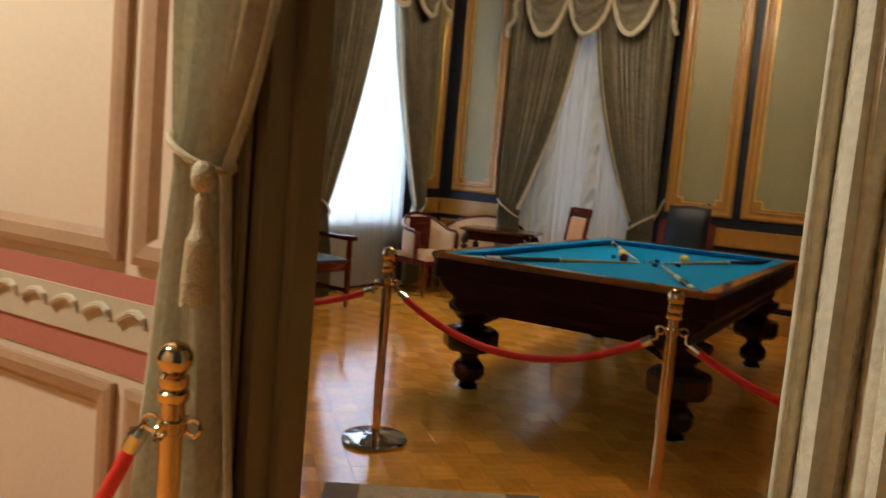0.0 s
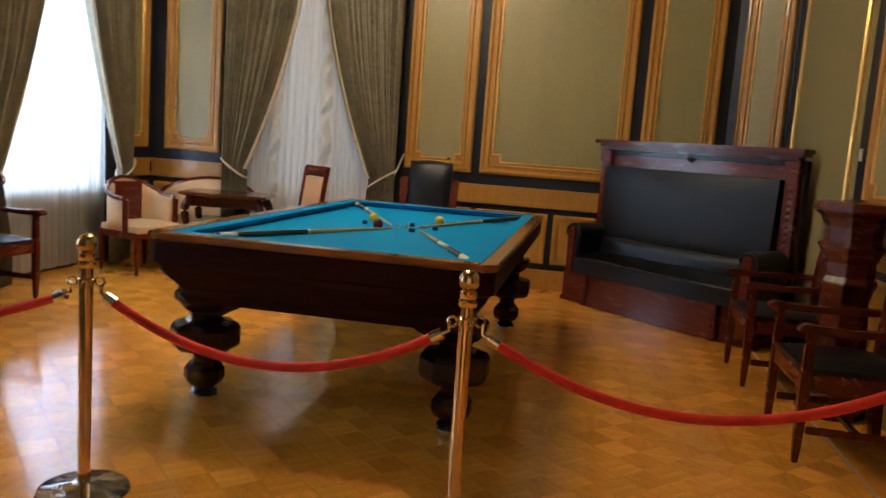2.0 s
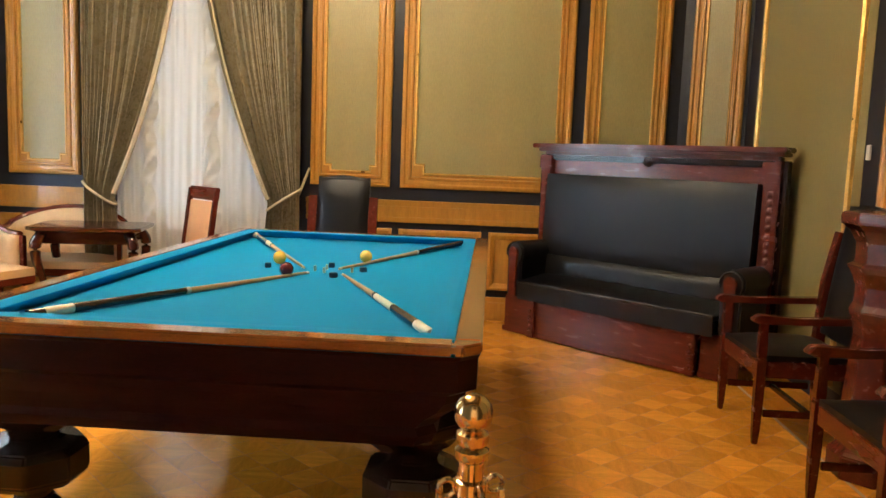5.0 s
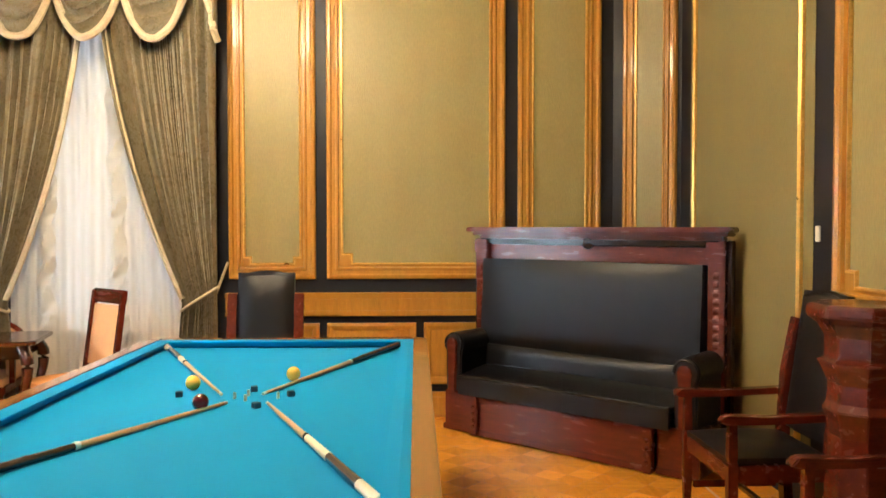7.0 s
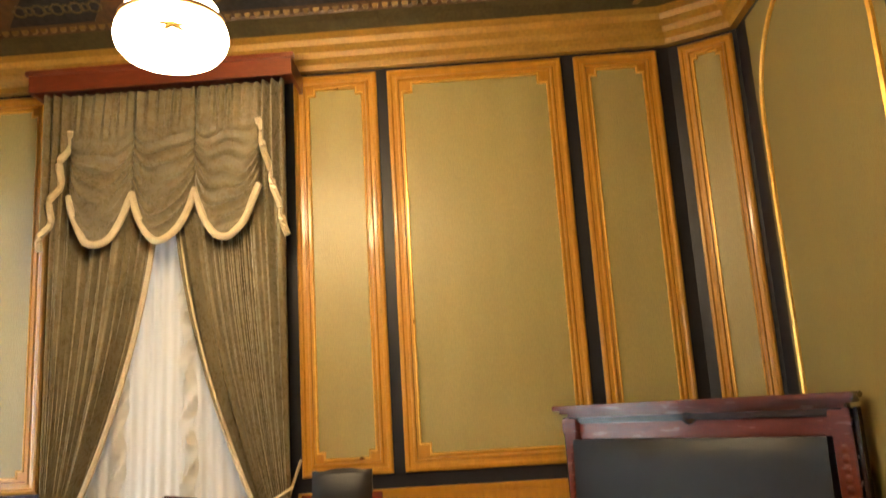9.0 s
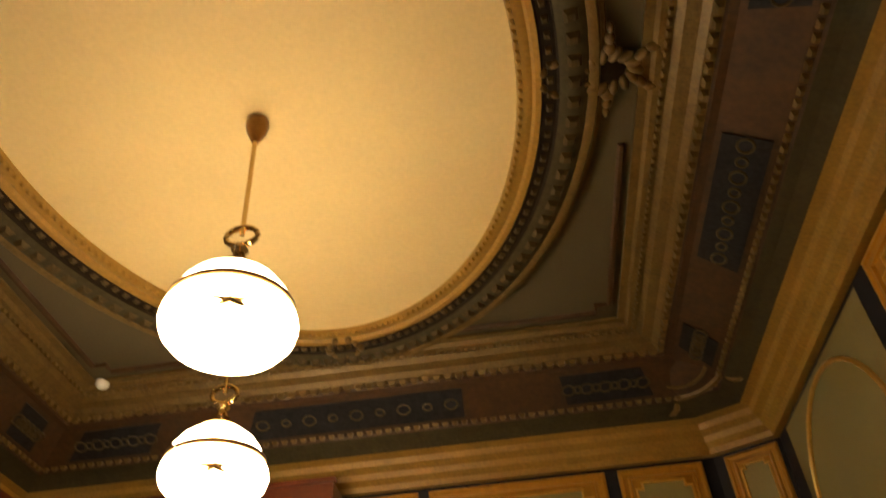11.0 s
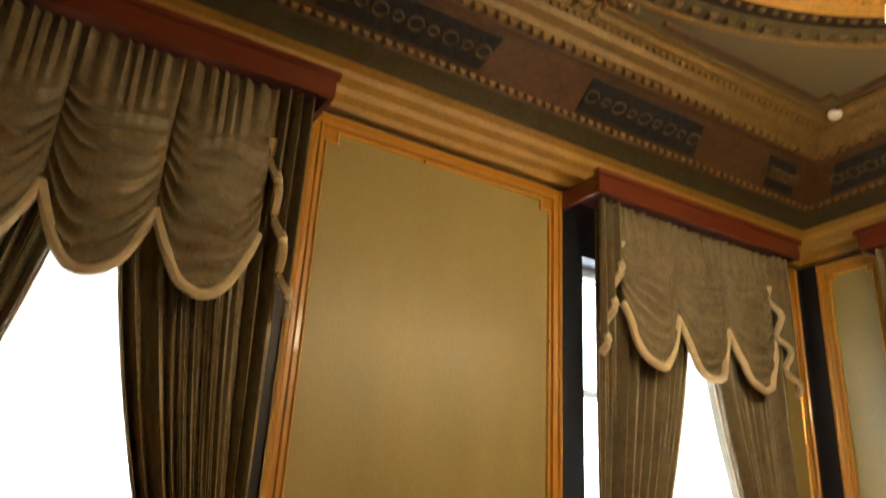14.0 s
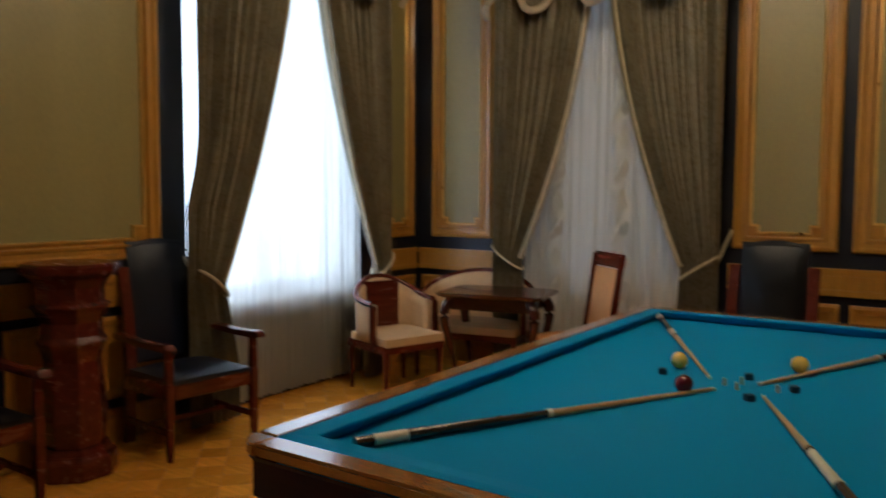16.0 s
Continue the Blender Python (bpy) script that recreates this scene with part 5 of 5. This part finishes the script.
# ---- small seating group by the window ----
def tub_chair(m, w, label, cat="armchair"):
    c = thing("upholstered_settee" if w > 0.4 else "upholstered_armchair", m, label, cat, "pale upholstered seats")
    d = 0.26
    for sx in (-1, 1):
        for sy in (-1, 1):
            part("leg", turned(((0.014, 0.002), (0.018, 0.1), (0.026, 0.30), (0.026, 0.34)), 4, math.pi / 4), "mahogany", c, "", False, pose(sx * (w - 0.04), sy * (d - 0.03), 0))
    part("seat_frame", boxes((-w + 0.01, w - 0.01, -d + 0.005, d - 0.005, 0.32, 0.38)), "mahogany", c, "", False, None, 0.005)
    part("seat", pad(bmesh.new(), -w + 0.02, w - 0.02, -d, d - 0.05, 0.375, 0.45, 0.03), "ivory", c, "ivory upholstered seat", True)
    bm = bmesh.new()

    def f(u, v, o=0.0):
        a = math.pi * u
        x = -(w + o) * math.cos(a) * (1.0 if abs(math.cos(a)) < 0.99 else 1.0)
        y = -0.10 + (d + 0.10 + o) * math.sin(a) ** 0.6
        top = 0.66 + 0.16 * math.sin(a) ** 1.5
        return Vector((max(-w - o, min(w + o, x * 1.08)), y, 0.40 + (top - 0.40) * v))
    grid(bm, 24, 4, f)
    soft(part("backrest", bm, "ivory", c, "curved ivory upholstered back", True), 0.05)
    bm = bmesh.new()
    tube(bm, [f(k / 24, 1.0) + Vector((0, 0, 0.008)) for k in range(25)], 0.022, 8)
    part("top_rail", bm, "mahogany", c, "dark curved top rail", True)
    for s in (-1, 1):
        part("arm_post", boxes((s * w - 0.018, s * w + 0.018, -0.14, -0.10, 0.38, 0.66)), "mahogany", c, "", False, None, 0.004)
    part("splat", boxes((-0.13, 0.13, d + 0.005, d + 0.028, 0.42, 0.80)), "mahogany", c, "dark back splat", False, None, 0.004)
    if w < 0.4:
        part("inner_splat", boxes((-0.16, 0.16, d - 0.085, d - 0.06, 0.45, 0.80)), "mahogany", c, "dark panel inside the back", False, None, 0.004)
    return c


tub_chair(pose(-3.55, 6.98, 0, 0, 0, 72), 0.28, "ivory upholstered armchair with dark curved back rail")
tub_chair(pose(-3.30, 7.72, 0, 0, 0, 10), 0.45, "ivory upholstered settee under the panelled wall", "settee")
tt = thing("side_table", pose(-2.92, 7.42, 0, 0, 0, 12), "small dark mahogany table with curved cabriole legs", "table")
bm = bmesh.new()
vs = loops(bm, [octagon(0.36, 0.25, 0.05, 0.70), octagon(0.40, 0.29, 0.05, 0.715), octagon(0.405, 0.295, 0.05, 0.735), octagon(0.395, 0.285, 0.05, 0.742)])
bm.faces.new(vs[0]), bm.faces.new(vs[-1])
part("tabletop", bm, "tablewood", tt, "polished table top")
part("apron", boxes((-0.31, 0.31, -0.20, 0.20, 0.61, 0.70)), "tablewood", tt, "", False, None, 0.008)
for sx in (-1, 1):
    for sy in (-1, 1):
        bm = bmesh.new()
        knots = ((0.02, 0.70, 0.040), (0.065, 0.61, 0.042), (0.062, 0.50, 0.033), (0.02, 0.32, 0.024), (-0.005, 0.16, 0.018), (0.01, 0.06, 0.018), (0.04, 0.018, 0.016))
        steps = [q * (len(knots) - 1) / 24 for q in range(25)]
        path = [[np.interp(q, range(len(knots)), [kn[c] for kn in knots]) for c in range(3)] for q in steps]
        path = [[(path[max(0, q - 1)][c] + 2 * path[q][c] + path[min(24, q + 1)][c]) / 4 for c in range(3)] for q in range(25)]
        tube(bm, [(sx * (0.28 + o), sy * (0.17 + o * 0.8), z) for o, z, r in path], [r for o, z, r in path], 10)
        part("leg", bm, "tablewood", tt, "", True)
sc = thing("side_chair", pose(-2.32, 7.42, 0, 0, 0, -42), "orange upholstered side chair with a dark top rail", "chair")
for sx in (-1, 1):
    part("front_leg", turned(((0.014, 0.002), (0.018, 0.1), (0.025, 0.42)), 4, math.pi / 4), "mahogany", sc, "", False, pose(sx * 0.20, -0.2, 0))
    bm = bmesh.new()
    outline_prism(bm, [(0.0, 0.0), (0.035, 0.0), (0.02, 0.44), (0.10, 1.04), (0.065, 1.04), (-0.02, 0.44)], -0.018, 0.018)
    part("back_post", bm, "mahogany", sc, "", False, pose(sx * 0.20, 0.2, 0.002, 0, 0, 90), 0.003)
part("seat_frame", boxes((-0.22, 0.22, -0.22, 0.22, 0.38, 0.43)), "mahogany", sc, "", False, None, 0.004)
part("seat", pad(bmesh.new(), -0.22, 0.22, -0.23, 0.20, 0.42, 0.47, 0.03), "orangecloth", sc, "orange upholstered seat", True)
bk = pose(0, 0.205, 0.46, -8, 0, 0)
part("backrest", pad(bmesh.new(), -0.178, 0.178, 0.06, 0.49, -0.015, 0.02, 0.02), "peachcloth", sc, "peach upholstered back", True, bk @ pose(0, 0, 0, 90, 0, 0))
part("top_rail", boxes((-0.21, 0.21, -0.012, 0.024, 0.50, 0.60)), "mahogany", sc, "dark top rail", False, bk, 0.006)
part("lower_rail", boxes((-0.19, 0.19, -0.01, 0.02, 0.0, 0.05)), "mahogany", sc, "", False, bk, 0.004)

# ---- parquet ----
floor = structure("floor", boxes((XL - 0.3, XR + 0.3, -3.4, YB + 0.3, -0.12, -0.002)), "joint", "glossy honey-coloured parquet floor of square blocks laid diagonally", "floor")
S = 0.15
tile_meshes = []
for mt_ in ("floorwood", "floorwood2"):
    bm = bmesh.new()
    h = S / 2 - 0.0008
    v = [bm.verts.new((x, y, z)) for z, k in ((-0.002, 1.0), (0.0, 1.0), (0.00004, 0.997)) for x, y in ((-h * k, -h * k), (h * k, -h * k), (h * k, h * k), (-h * k, h * k))]
    for a in (0, 4):
        for k in range(4):
            bm.faces.new((v[a + k], v[a + (k + 1) % 4], v[a + 4 + (k + 1) % 4], v[a + 4 + k]))
    bm.faces.new(v[8:12])
    me = bpy.data.meshes.new("parquet_block")
    bm.to_mesh(me)
    bm.free()
    me.materials.append(M[mt_])
    tile_meshes.append(me)
R45 = math.pi / 4
single, rest = [], []
for i in range(-75, 75):
    for j in range(-75, 75):
        x = CX + (i - j) * S / math.sqrt(2)
        y = CY + (i + j) * S / math.sqrt(2)
        if XL - 0.1 < x < XR + 0.1 and -3.3 < y < YB + 0.1:
            (single if (1.7 < y < 4.0 and -1.2 < x < 1.7) else rest).append((x, y, (i + j) % 2))
for x, y, k in single[:300]:
    ob = bpy.data.objects.new("parquet_block", tile_meshes[k])
    scene.collection.objects.link(ob)
    ob.matrix_basis = pose(x, y, 0, 0, 0, 45)
    ob.parent = floor
for k in (0, 1):
    vs_, fs_ = [], []
    h = (S / 2 - 0.0008)
    c, s_ = math.cos(R45), math.sin(R45)
    for x, y, kk in rest + single[300:]:
        if kk != k:
            continue
        b0 = len(vs_)
        for z, q in ((0.0, 1.0), (0.00004, 0.997)):
            for a, b in ((-h * q, -h * q), (h * q, -h * q), (h * q, h * q), (-h * q, h * q)):
                vs_.append((x + a * c - b * s_, y + a * s_ + b * c, z))
        fs_ += [(b0 + q, b0 + (q + 1) % 4, b0 + 4 + (q + 1) % 4, b0 + 4 + q) for q in range(4)] + [(b0 + 4, b0 + 5, b0 + 6, b0 + 7)]
    me = bpy.data.meshes.new("parquet")
    me.from_pydata(vs_, [], fs_)
    me.materials.append(M["floorwood_joined" if k == 0 else "floorwood2_joined"])
    ob = tagged(new("parquet", me), kind="stuff")
    ob.parent = floor
    tagged(ob, kind="stuff")

structure("floor_inlay", boxes((1.690, 1.708, 1.4, 7.55, 0.0006, 0.0012)), "maple", "thin pale inlay line along the parquet's border", "floor inlay")
